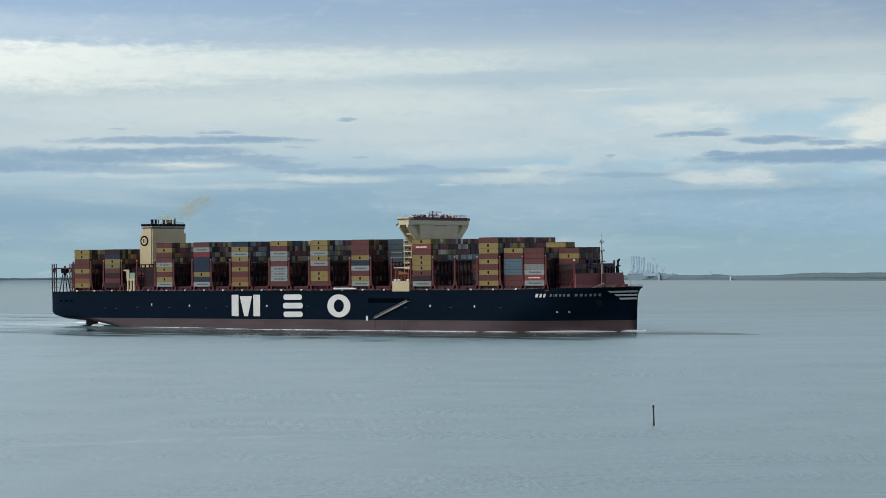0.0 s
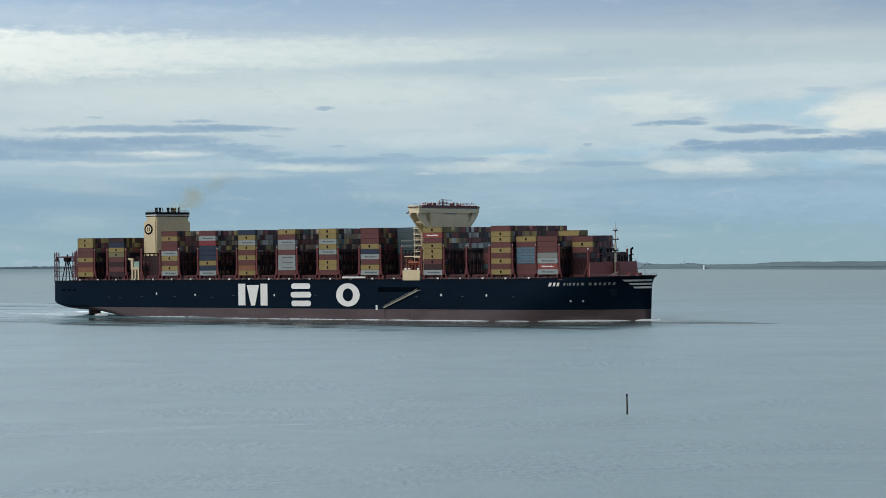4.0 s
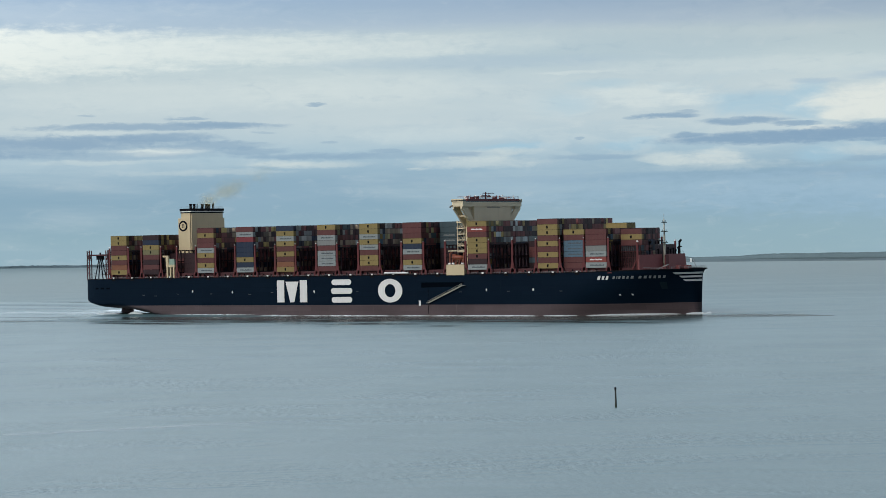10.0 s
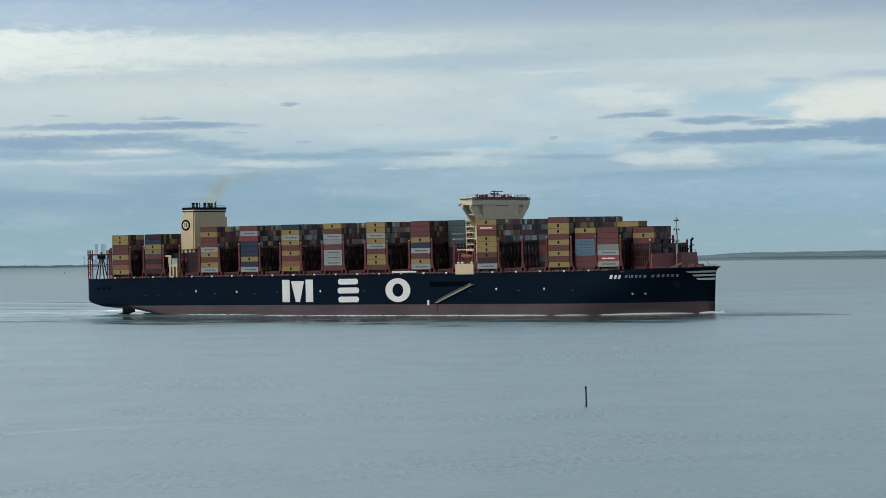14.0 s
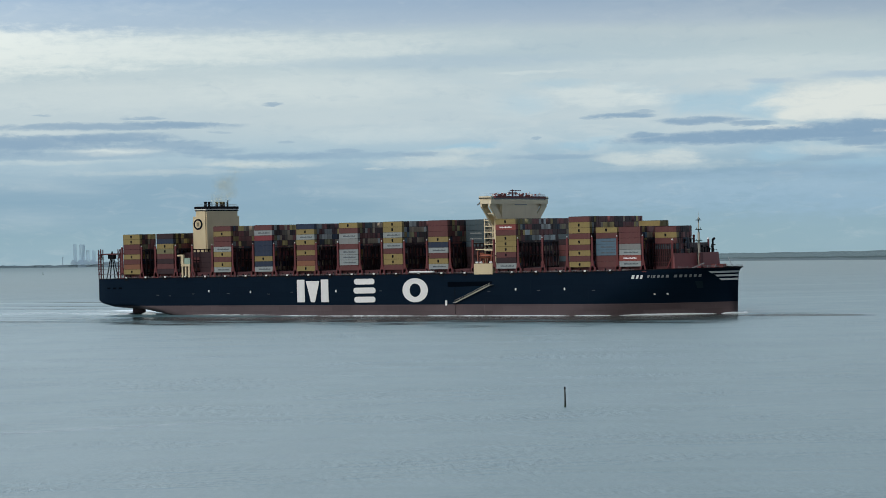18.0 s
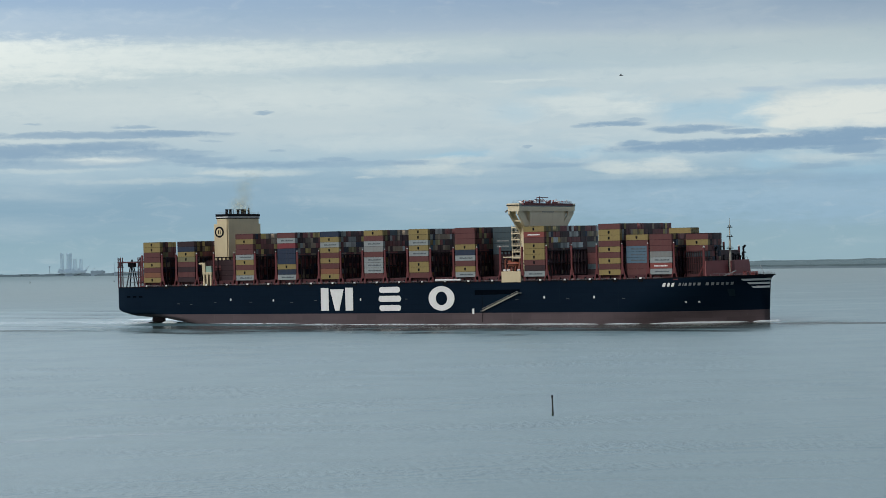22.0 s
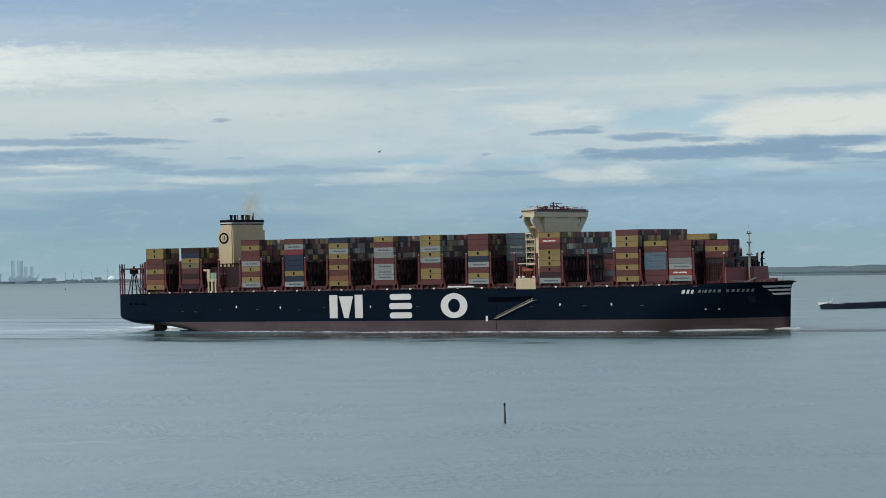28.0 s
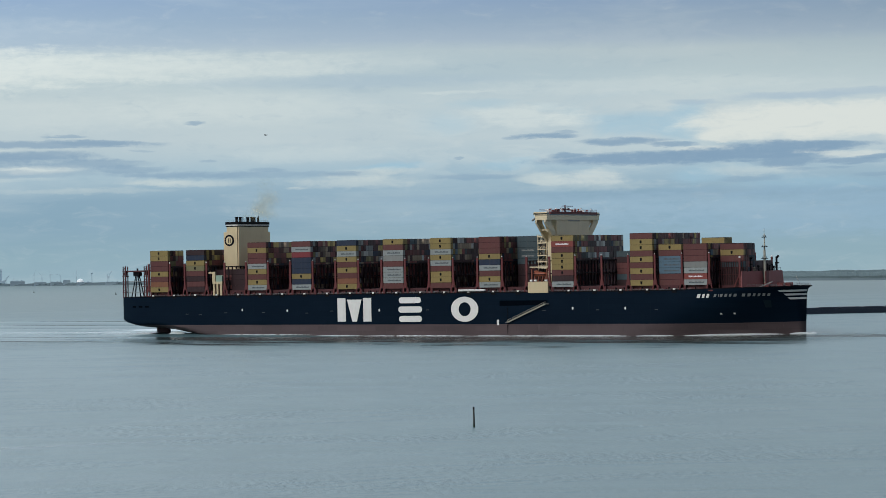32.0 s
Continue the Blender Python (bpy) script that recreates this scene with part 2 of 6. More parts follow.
def dark_streak_material():
    """Dark streaks of the wake: the waves' shaded faces put into a flat colour."""
    k = Nodes("wake_dark_streak")
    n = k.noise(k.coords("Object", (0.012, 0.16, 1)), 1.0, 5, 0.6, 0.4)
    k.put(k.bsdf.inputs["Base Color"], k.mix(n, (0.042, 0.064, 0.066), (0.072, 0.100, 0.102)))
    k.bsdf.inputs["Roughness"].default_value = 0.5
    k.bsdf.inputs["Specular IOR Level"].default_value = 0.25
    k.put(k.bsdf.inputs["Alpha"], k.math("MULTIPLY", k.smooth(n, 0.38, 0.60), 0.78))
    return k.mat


M_DARK_STREAK = dark_streak_material()
M_FAINT_FOAM = foam_material("faint_foam", 0.24, 0.34)


# ---------------------------------------------------------------- mesh helpers
def quad_box(bm, x0, x1, y0, y1, z0, z1, mi=0):
    v = [bm.verts.new((x, y, z)) for z in (z0, z1) for y in (y0, y1) for x in (x0, x1)]
    for f in ((0, 2, 3, 1), (4, 5, 7, 6), (0, 1, 5, 4), (2, 6, 7, 3), (0, 4, 6, 2), (1, 3, 7, 5)):
        bm.faces.new([v[i] for i in f]).material_index = mi
    return v


def rod(bm, a, b, r, r2=None, n=8, mi=0):
    """A closed round bar from a to b."""
    a, b = Vector(a), Vector(b)
    q = (b - a).to_track_quat("Z", "Y").to_matrix()
    rings = []
    for p, rr in ((a, r), (b, r if r2 is None else r2)):
        rings.append([bm.verts.new(p + q @ Vector((rr * math.cos(2 * math.pi * i / n), rr * math.sin(2 * math.pi * i / n), 0))) for i in range(n)])
    for i in range(n):
        j = (i + 1) % n
        bm.faces.new((rings[0][i], rings[0][j], rings[1][j], rings[1][i])).material_index = mi
    bm.faces.new(rings[0][::-1]).material_index = mi
    bm.faces.new(rings[1]).material_index = mi


def beam(bm, a, b, w, h, mi=0):
    """A square bar from a to b."""
    a, b = Vector(a), Vector(b)
    q = (b - a).to_track_quat("Z", "Y").to_matrix()
    v = [bm.verts.new(p + q @ Vector((sx * w / 2, sy * h / 2, 0))) for p in (a, b) for sx, sy in ((-1, -1), (1, -1), (1, 1), (-1, 1))]
    for f in ((0, 3, 2, 1), (4, 5, 6, 7), (0, 1, 5, 4), (1, 2, 6, 5), (2, 3, 7, 6), (3, 0, 4, 7)):
        bm.faces.new([v[i] for i in f]).material_index = mi


def prism(bm, pts, y0, y1, mi=0):
    """A plate whose outline in x and z is pts, between y0 and y1."""
    f = [bm.verts.new((x, y0, z)) for x, z in pts]
    g = [bm.verts.new((x, y1, z)) for x, z in pts]
    n = len(pts)
    bm.faces.new(f).material_index = mi
    bm.faces.new(g[::-1]).material_index = mi
    for i in range(n):
        j = (i + 1) % n
        bm.faces.new((f[j], f[i], g[i], g[j])).material_index = mi


def mesh_of(name, bm, mats, smooth=False):
    bmesh.ops.recalc_face_normals(bm, faces=bm.faces)
    me = bpy.data.meshes.new(name)
    bm.to_mesh(me)
    bm.free()
    for m in mats if isinstance(mats, (list, tuple)) else [mats]:
        me.materials.append(m)
    if smooth:
        me.polygons.foreach_set("use_smooth", [True] * len(me.polygons))
    return me


def part(name, bm, mats, parent=None, label="", smooth=False):
    ob = new(name, mesh_of(name, bm, mats, smooth))
    if parent is not None:
        ob.parent = parent
    return tagged(ob, label)


def share(name, me, parent, at=(0, 0, 0), label=""):
    ob = new(name, me)
    ob.parent, ob.location = parent, at
    return tagged(ob, label)


def lerp(x, xs, ys):
    return float(np.interp(x, xs, ys))


# ---------------------------------------------------------------- water
def shore_r(az):
    """How far off the far bank lies, by degrees to the right of +Y."""
    return lerp(az, (-20, -10.5, -6, -3, 3, 8.1, 14.6, 24, 60), (4900, 4880, 4400, 4150, 3620, 3295, 2960, 2650, 2500))


def build_water():
    bm = bmesh.new()
    steps = [i / 12 for i in range(1, 13)]
    azs = [a * 1.25 for a in range(-144, 144)]
    centre = bm.verts.new((0, 0, 0))
    rays = []
    for az in azs:
        far = shore_r(az) + 30 if 2 < az < 58 else 4925
        rays.append([bm.verts.new((far * s * math.sin(radians(az)), far * s * math.cos(radians(az)), 0)) for s in steps])
    for i in range(len(azs)):
        p, q = rays[i], rays[(i + 1) % len(azs)]
        bm.faces.new((centre, q[0], p[0]))
        for j in range(11):
            bm.faces.new((p[j], q[j], q[j + 1], p[j + 1]))
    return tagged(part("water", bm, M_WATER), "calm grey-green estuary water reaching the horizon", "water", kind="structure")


build_water()


# ---------------------------------------------------------------- sky
def sky_material():
    """Glowing evening sky: a colour for each height, banks of cloud, and single streaks of cloud (degrees)."""
    k = Nodes("cloudy_sky")
    uv = k.n.new("ShaderNodeUVMap").outputs[0]
    sep = k.n.new("ShaderNodeSeparateXYZ")
    k.l.new(uv, sep.inputs[0])
    u, v = sep.outputs[0], sep.outputs[1]

    def vec(su, sv, off=0.0):
        m = k.n.new("ShaderNodeMapping")
        m.inputs["Scale"].default_value, m.inputs["Location"].default_value = (su, sv, 1), (off, off * 1.7, off)
        k.l.new(uv, m.inputs["Vector"])
        return m.outputs[0]

    wisp = k.noise(vec(0.16, 1.1, 3.0), 1.0, 6, 0.55, 0.3)
    fine = k.noise(vec(0.75, 5.5, 9.0), 1.0, 6, 0.6, 0.25)
    broad = k.noise(vec(0.09, 0.55, 1.0), 1.0, 4, 0.5, 0.3)
    lift = k.math("ADD", v, k.math("MULTIPLY", k.math("SUBTRACT", wisp, 0.5), 0.45))
    height = k.math("MULTIPLY_ADD", lift, 1 / 12.0, 1 / 12.0)
    col = k.ramp(height, [((e + 1) / 12.0, c) for e, c in SKY_STOPS])
    col = k.mix(k.math("MULTIPLY", k.smooth(broad, 0.40, 0.72), 0.28), col, (0.33, 0.465, 0.575))
    col = k.mix(k.math("MULTIPLY", k.smooth(wisp, 0.46, 0.75), 0.25), col, (0.60, 0.69, 0.70))

    curl = k.noise(vec(1.3, 6.0, 5.0), 1.0, 7, 0.62, 0.2)
    sway = k.noise(vec(0.45, 2.2, 13.0), 1.0, 4, 0.55, 0.2)
    uw = k.math("ADD", u, k.math("MULTIPLY", k.math("SUBTRACT", sway, 0.5), 0.7))
    vw = k.math("ADD", v, k.math("ADD", k.math("MULTIPLY", k.math("SUBTRACT", sway, 0.5), 0.14), k.math("MULTIPLY", k.math("SUBTRACT", curl, 0.5), 0.18)))

    lump = k.noise(vec(1.9, 4.2, 41.0), 1.0, 8, 0.65, 0.4)
    mixed = k.math("MULTIPLY_ADD", fine, 0.45, k.math("MULTIPLY", lump, 0.55))

    def blob(c, u0, v0, ru, rv, tint, amount, rag, lo, hi):
        du = k.math("MULTIPLY", k.math("SUBTRACT", uw, u0), 1 / ru)
        dv = k.math("MULTIPLY", k.math("SUBTRACT", vw, v0), 1 / rv)
        d = k.math("ADD", k.math("MULTIPLY", du, du), k.math("MULTIPLY", dv, dv))
        edge = k.math("ADD", d, k.math("MULTIPLY", k.math("SUBTRACT", mixed, 0.5), rag))
        return k.mix(k.math("MULTIPLY", k.math("SUBTRACT", 1.0, k.smooth(edge, lo, hi)), amount), c, tint)

    for b in BLUE_GAPS:
        col = blob(col, *b[:4], (0.335, 0.535, 0.665), b[4], 2.0, -0.4, 1.6)
    for b in PALE_CLOUDS:
        col = blob(col, *b[:4], b[5] if len(b) > 5 else (0.61, 0.685, 0.675), b[4], 3.6, -0.3, 1.5)
    # heaped cloud over the sea: lumpy white masses with pale blue between them
    heap = k.noise(vec(0.42, 1.5, 21.0), 1.0, 8, 0.58, 0.5)
    inside = k.math("MULTIPLY", k.smooth(vw, 1.75, 2.25), k.math("SUBTRACT", 1.0, k.smooth(vw, 3.5, 4.4)))
    east = k.math("MULTIPLY", inside, k.math("MULTIPLY_ADD", k.smooth(u, -1.0, 5.0), 0.88, 0.12))
    col = k.mix(k.math("MULTIPLY", k.math("MULTIPLY", east, k.smooth(heap, 0.50, 0.62)), 0.22), col, (0.635, 0.705, 0.700))
    col = k.mix(k.math("MULTIPLY", k.math("MULTIPLY", east, k.math("SUBTRACT", 1.0, k.smooth(heap, 0.36, 0.46))), 0.18), col, (0.345, 0.535, 0.655))
    for b in GREY_VEILS:
        col = blob(col, *b[:4], (0.36, 0.485, 0.60), b[4], 1.6, -0.1, 1.5)
    for b in WHITE_MASSES:
        col = blob(col, *b[:4], (0.69, 0.74, 0.71), b[4], 1.8, 0.25, 1.3)
    veil = k.noise(vec(1.1, 3.2, 31.0), 1.0, 8, 0.6, 0.6)
    col = k.mix(k.math("MULTIPLY", k.smooth(veil, 0.52, 0.80), 0.20), col, (0.60, 0.67, 0.69))
    col = k.mix(k.math("MULTIPLY", k.math("SUBTRACT", 1.0, k.smooth(veil, 0.25, 0.46)), 0.16), col, (0.25, 0.38, 0.50))
    for b in DARK_CLOUDS:
        col = blob(col, *b[:4], (0.232, 0.358, 0.490), b[4], 3.2, 0.1, 1.5)
    em = k.n.new("ShaderNodeEmission")
    k.l.new(col, em.inputs[0])
    k.put(em.inputs[1], k.math("MULTIPLY_ADD", k.math("MULTIPLY", k.smooth(v, 3.8, 6.2), k.math("MAXIMUM", k.math("MINIMUM", u, 30.0), -30.0)), -0.012, 1.01))
    k.l.new(em.outputs[0], k.out.inputs[0])
    return k.mat


# the last two heights, above the view, are brightened to light the water's reflections
SKY_STOPS = [(-1.0, (0.29, 0.42, 0.475)), (0.1, (0.275, 0.415, 0.485)), (0.9, (0.245, 0.385, 0.485)), (1.55, (0.258, 0.398, 0.505)), (2.2, (0.38, 0.52, 0.605)), (3.0, (0.515, 0.612, 0.645)),
             (4.0, (0.535, 0.628, 0.65)), (4.6, (0.485, 0.592, 0.625)), (5.2, (0.485, 0.585, 0.625)), (5.5, (0.395, 0.50, 0.60)), (6.0, (0.325, 0.44, 0.57)), (6.7, (0.265, 0.385, 0.56)), (7.6, (0.23, 0.355, 0.55)), (9.5, (0.50, 0.62, 0.72)), (11.0, (1.42, 1.58, 1.72))]
PALE_CLOUDS_A = [
    (-9.73, 5.9, 6.25, 0.344, 0.5, (0.44, 0.54, 0.635)), (-10.31, 4.92, 5.16, 0.656, 0.9, (0.78, 0.83, 0.785)),
    (-10.86, 5.01, 3.12, 0.469, 0.6, (0.78, 0.83, 0.785)), (-6.2, 4.91, 4.69, 0.531, 0.7, (0.66, 0.735, 0.725)),
    (-2.32, 4.91, 4.06, 0.422, 0.6, (0.66, 0.735, 0.725)), (1.16, 4.97, 3.12, 0.312, 0.3, (0.66, 0.735, 0.725)),
    (-6.5, 3.74, 4.69, 0.437, 0.3, (0.66, 0.735, 0.725)), (-1.17, 3.89, 3.44, 0.469, 0.35, (0.66, 0.735, 0.725)),
    (-6.51, 2.38, 1.22, 0.125, 0.85, (0.66, 0.735, 0.725)), (-5.23, 1.83, 2.19, 0.078, 0.35), (-3.5, 2.01, 0.94, 0.094, 0.6),
    (-2.35, 1.98, 1.41, 0.094, 0.5)]
PALE_CLOUDS_B = [
    (0.11, 1.82, 0.28, 0.039, 0.5), (1.7, 1.94, 1.87, 0.172, 0.5), (-8.36, 2.86, 2.19, 0.062, 0.4, (0.66, 0.735, 0.725)),
    (0.55, 2.67, 2.5, 0.219, 0.3, (0.66, 0.735, 0.725)), (-7.94, 2.14, 1.87, 0.078, 0.35), (1.81, 2.13, 0.94, 0.187, 0.5), (2.68, 2.21, 0.62, 0.109, 0.5),
    (6.43, 1.95, 0.78, 0.172, 0.55), (7.8, 1.96, 0.86, 0.219, 0.62, (0.7, 0.75, 0.715)), (6.86, 1.88, 0.78, 0.141, 0.45),
    (6.03, 3.56, 1.72, 0.344, 0.65, (0.66, 0.735, 0.725)), (7.18, 3.39, 0.78, 0.187, 0.55, (0.66, 0.735, 0.725))]
PALE_CLOUDS_C = [
    (4.16, 4.17, 1.09, 0.047, 0.4, (0.66, 0.735, 0.725)), (11.74, 2.07, 1.25, 0.141, 0.5), (9.21, 4.26, 4.69, 0.219, 0.3, (0.66, 0.735, 0.725)),
    (12.43, 0.97, 7.5, 0.656, 0.7, (0.305, 0.46, 0.59)), (7.87, 1.72, 1.87, 0.141, 0.35), (6.27, 1.20, 5.79, 0.492, 0.55, (0.33, 0.475, 0.585))]
PALE_CLOUDS = PALE_CLOUDS_A + PALE_CLOUDS_B + PALE_CLOUDS_C
BLUE_GAPS = [
    (8.76, 3.29, 1.41, 0.344, 0.6), (10.05, 3.19, 0.7, 0.437, 0.8), (10.2, 3.62, 0.47, 0.219, 0.6), (2.68, 2.35, 0.7, 0.094, 0.5),
    (5.57, 2.31, 0.78, 0.125, 0.6), (6.01, 2.45, 0.39, 0.094, 0.6), (4.88, 3.87, 0.94, 0.156, 0.3), (10.45, 1.95, 0.78, 0.203, 0.6),
    (13.43, 1.68, 2.34, 0.234, 0.5), (4.15, 3.38, 0.62, 0.25, 0.35), (2.71, 2.33, 1.09, 0.078, 0.45), (3.88, 3.4, 0.94, 0.391, 0.25)]
GREY_VEILS = [
    (10.35, 3.8, 0.7, 0.078, 0.5), (12.76, 3.89, 1.72, 0.094, 0.6), (14.59, 3.96, 1.41, 0.109, 0.5), (1.44, 4.51, 4.37, 0.187, 0.35)]
WHITE_MASSES = [
    (12.75, 3.24, 2.97, 0.531, 1.0), (14.58, 3.32, 1.87, 0.469, 1.0), (11.19, 2.91, 0.94, 0.156, 0.9), (10.61, 2.6, 0.94, 0.109, 0.6),
    (14.14, 2.39, 0.94, 0.094, 0.6), (16.38, 2.99, 1.72, 0.437, 0.9), (13.16, 2.48, 0.62, 0.062, 0.6)]
DARK_CLOUDS_A = [
    (-6.51, 3.01, 3.23, 0.104, 0.72), (-5.65, 3.21, 0.53, 0.045, 0.56), (-4.79, 3.04, 1.24, 0.074, 0.48), (-8.21, 3.32, 0.23, 0.037, 0.4),
    (-10.33, 2.56, 3.31, 0.297, 0.6), (-8.08, 2.64, 2.82, 0.178, 0.6), (-6.37, 2.72, 1.49, 0.134, 0.64), (-5.08, 2.51, 1.49, 0.119, 0.6),
    (-4.08, 2.37, 1.08, 0.104, 0.56), (-2.64, 2.2, 1.99, 0.089, 0.4), (-7.65, 2.28, 3.64, 0.104, 0.36), (-0.61, 2.3, 0.53, 0.074, 0.48)]
DARK_CLOUDS_B = [
    (1.34, 2.17, 0.46, 0.089, 0.48), (-1.19, 2.17, 3.31, 0.089, 0.4), (-2.33, 3.53, 0.26, 0.045, 0.64), (-2.14, 2.53, 0.23, 0.045, 0.4),
    (-3.71, 2.85, 0.36, 0.033, 0.32), (4.23, 2.5, 0.15, 0.037, 0.48), (4.73, 2.02, 1.24, 0.089, 0.48), (-12.0, 2.43, 1.99, 0.237, 0.48),
    (6.52, 3.03, 0.79, 0.074, 0.85), (5.73, 3.0, 0.25, 0.045, 0.48), (7.03, 3.11, 0.33, 0.037, 0.48), (8.47, 2.85, 1.16, 0.104, 0.85)]
DARK_CLOUDS_C = [
    (9.75, 2.75, 0.63, 0.059, 0.76), (7.09, 2.53, 0.5, 0.074, 0.76), (9.17, 2.4, 2.73, 0.193, 0.95), (11.32, 2.46, 2.15, 0.193, 0.95),
    (12.6, 2.6, 1.82, 0.148, 0.95), (13.73, 2.65, 1.16, 0.074, 0.85), (12.73, 2.28, 0.99, 0.163, 0.85), (14.14, 2.21, 0.99, 0.074, 0.76),
    (14.98, 2.3, 0.66, 0.059, 0.76), (11.73, 1.81, 0.75, 0.089, 0.4), (13.01, 2.05, 0.5, 0.045, 0.4), (14.97, 1.89, 0.66, 0.059, 0.4)]
DARK_CLOUDS_D = [
    (14.0, 2.07, 0.41, 0.033, 0.4), (8.44, 1.49, 8.28, 0.134, 0.18)]
DARK_CLOUDS = DARK_CLOUDS_A + DARK_CLOUDS_B + DARK_CLOUDS_C + DARK_CLOUDS_D


def build_sky():
    bm = bmesh.new()
    layer = bm.loops.layers.uv.new("UVMap")
    azs, els = [a for a in range(-74, 75, 2)], [-1.0, 0, 1, 2, 3, 4, 5, 6, 7, 8, 10, 13, 17, 22, 28, 36, 46, 58]
    grid = [[bm.verts.new((4945 * math.sin(radians(a)) * math.cos(radians(e)), 4945 * math.cos(radians(a)) * math.cos(radians(e)), 4945 * math.sin(radians(e)))) for e in els] for a in azs]
    for i in range(len(azs) - 1):
        for j in range(len(els) - 1):
            f = bm.faces.new((grid[i][j], grid[i + 1][j], grid[i + 1][j + 1], grid[i][j + 1]))
            for lo, (p, q) in zip(f.loops, ((i, j), (i + 1, j), (i + 1, j + 1), (i, j + 1))):
                lo[layer].uv = (azs[p], els[q])
    me = bpy.data.meshes.new("backdrop_sky")
    bm.to_mesh(me)
    bm.free()
    me.materials.append(sky_material())
    ob = new("backdrop_sky", me)
    ob.location = EYE
    return tagged(ob, "evening sky with pale cloud banks and blue-grey streaks", "sky", kind="structure")


sky = build_sky()


# ---------------------------------------------------------------- container ship (x forward from the stern, y to port, z from the waterline)
ship = new("container_ship")
tagged(ship, "large container ship with dark navy hull, stacked containers and cream superstructure", "ship")
SIDE = 30.65


def deck_z(x):
    return lerp(x, (0, 60, 335, 372, 400), (21.9, 22.2, 22.5, 23.5, 23.5))


def stem_x(z):
    return lerp(z, (-6, 0, 11, 17, 20, 22, 23.0, 23.6), (395, 396.1, 396.5, 396.8, 397.0, 397.5, 398.5, 399.6))


def keel_z(x):
    return lerp(x, (0, 2, 8.8, 16.7, 23, 31, 41, 55, 66), (5.9, 5.0, 3.8, 2.8, 1.9, 0.4, -1.6, -4.4, -6.0))


def half_breadth(x, z):
    zz = min(max(z / 22.0, 0.0), 1.0)
    x0 = 312 + 38 * zz
    s = min(max((x - x0) / (stem_x(z) - x0), 0.0), 1.0)
    b = SIDE * (1 - s ** (1.75 + 1.15 * zz)) ** (1.0 - 0.16 * zz)
    if x < 14:
        b *= 1 - 0.075 * ((14 - x) / 14) ** 2
    if x < 66:
        turn = lerp(x, (0, 12, 22, 45, 66), (4.2, 3.8, 5.5, 7.0, 4.5))
        t = min(max((keel_z(x) + turn - z) / turn, 0.0), 1.0)
        b *= 1 - t ** lerp(x, (10, 24), (2.9, 1.7))
    return b


def paint_line(x):
    """The top of the antifouling: level from stem to counter."""
    return 6.15


def hull_band(upper, rows):
    """Both sides of the hull between two heights, closed at the stern."""
    bm = bmesh.new()
    us = [0, 0.8, 2, 4, 7, 10, 14, 17, 20, 24, 28, 32, 36, 40, 46, 52, 58, 66, 90, 130, 180, 230, 270, 300]
    bow = [i / 26 for i in range(1, 27)]
    for sgn in (-1, 1):
        grid = []
        for x_s, w in [(x, 0) for x in us] + [(300, w) for w in bow]:
            col = []
            for k in range(rows + 1):
                line = max(paint_line(x_s), keel_z(x_s))
                top = deck_z(x_s + w * 99) if upper else line
                low = line if upper else max(-3.0, keel_z(x_s)) if x_s < 66 else -3.0
                low = min(low, top - 0.01)
                z = low + (top - low) * k / rows
                x = x_s + w * (stem_x(z) - x_s) if w else x_s
                col.append(bm.verts.new((x, sgn * half_breadth(x, z), z)))
            grid.append(col)
        for a, b in zip(grid, grid[1:]):
            for k in range(rows):
                bm.faces.new((a[k], b[k], b[k + 1], a[k + 1]))
        if sgn < 0:
            stern = grid[0]
        else:
            for k in range(rows):
                bm.faces.new((stern[k], stern[k + 1], grid[0][k + 1], grid[0][k]))
    bmesh.ops.remove_doubles(bm, verts=bm.verts, dist=0.004)
    return bm


part("hull", hull_band(True, 26), M_HULL, ship, "dark navy painted steel hull", True)
part("hull_bottom", hull_band(False, 14), M_BOOT, ship, "faded red-brown antifouling band along the waterline", True)


def build_deck():
    bm = bmesh.new()
    xs = [0.3, 4, 14, 60, 200, 300, 330, 350, 362, 372, 380, 386, 391, 395, 397.5, 399]
    rows = []
    for x in xs:
        z = deck_z(x) - 0.5
        b = max(half_breadth(x, z) - 0.15, 0.02)
        rows.append([bm.verts.new((x, -b, z)), bm.verts.new((x, b, z))])
    for a, b in zip(rows, rows[1:]):
        bm.faces.new((a[0], b[0], b[1], a[1]))
    part("deck", bm, M_DECKRED, ship, "red-brown painted steel deck")
    # rail cap along the edge, one bent bar a side
    for sgn in (-1, 1):
        bm = bmesh.new()
        last = None
        for x in [0, 6, 14] + list(range(30, 340, 24)) + [345, 354, 362, 370, 377, 383, 388, 392, 395, 397.3, 398.8, 399.6]:
            z = deck_z(x)
            y = sgn * half_breadth(x, z - 0.05)
            ring = [bm.verts.new((x, y + dy, z + dz)) for dy, dz in ((-0.2, -0.25), (0.2, -0.25), (0.2, 0.2), (-0.2, 0.2))]
            if last:
                for j in range(4):
                    bm.faces.new((last[j], last[(j + 1) % 4], ring[(j + 1) % 4], ring[j]))
            last = ring
        part("rail_cap", bm, M_BLACK, ship)


build_deck()


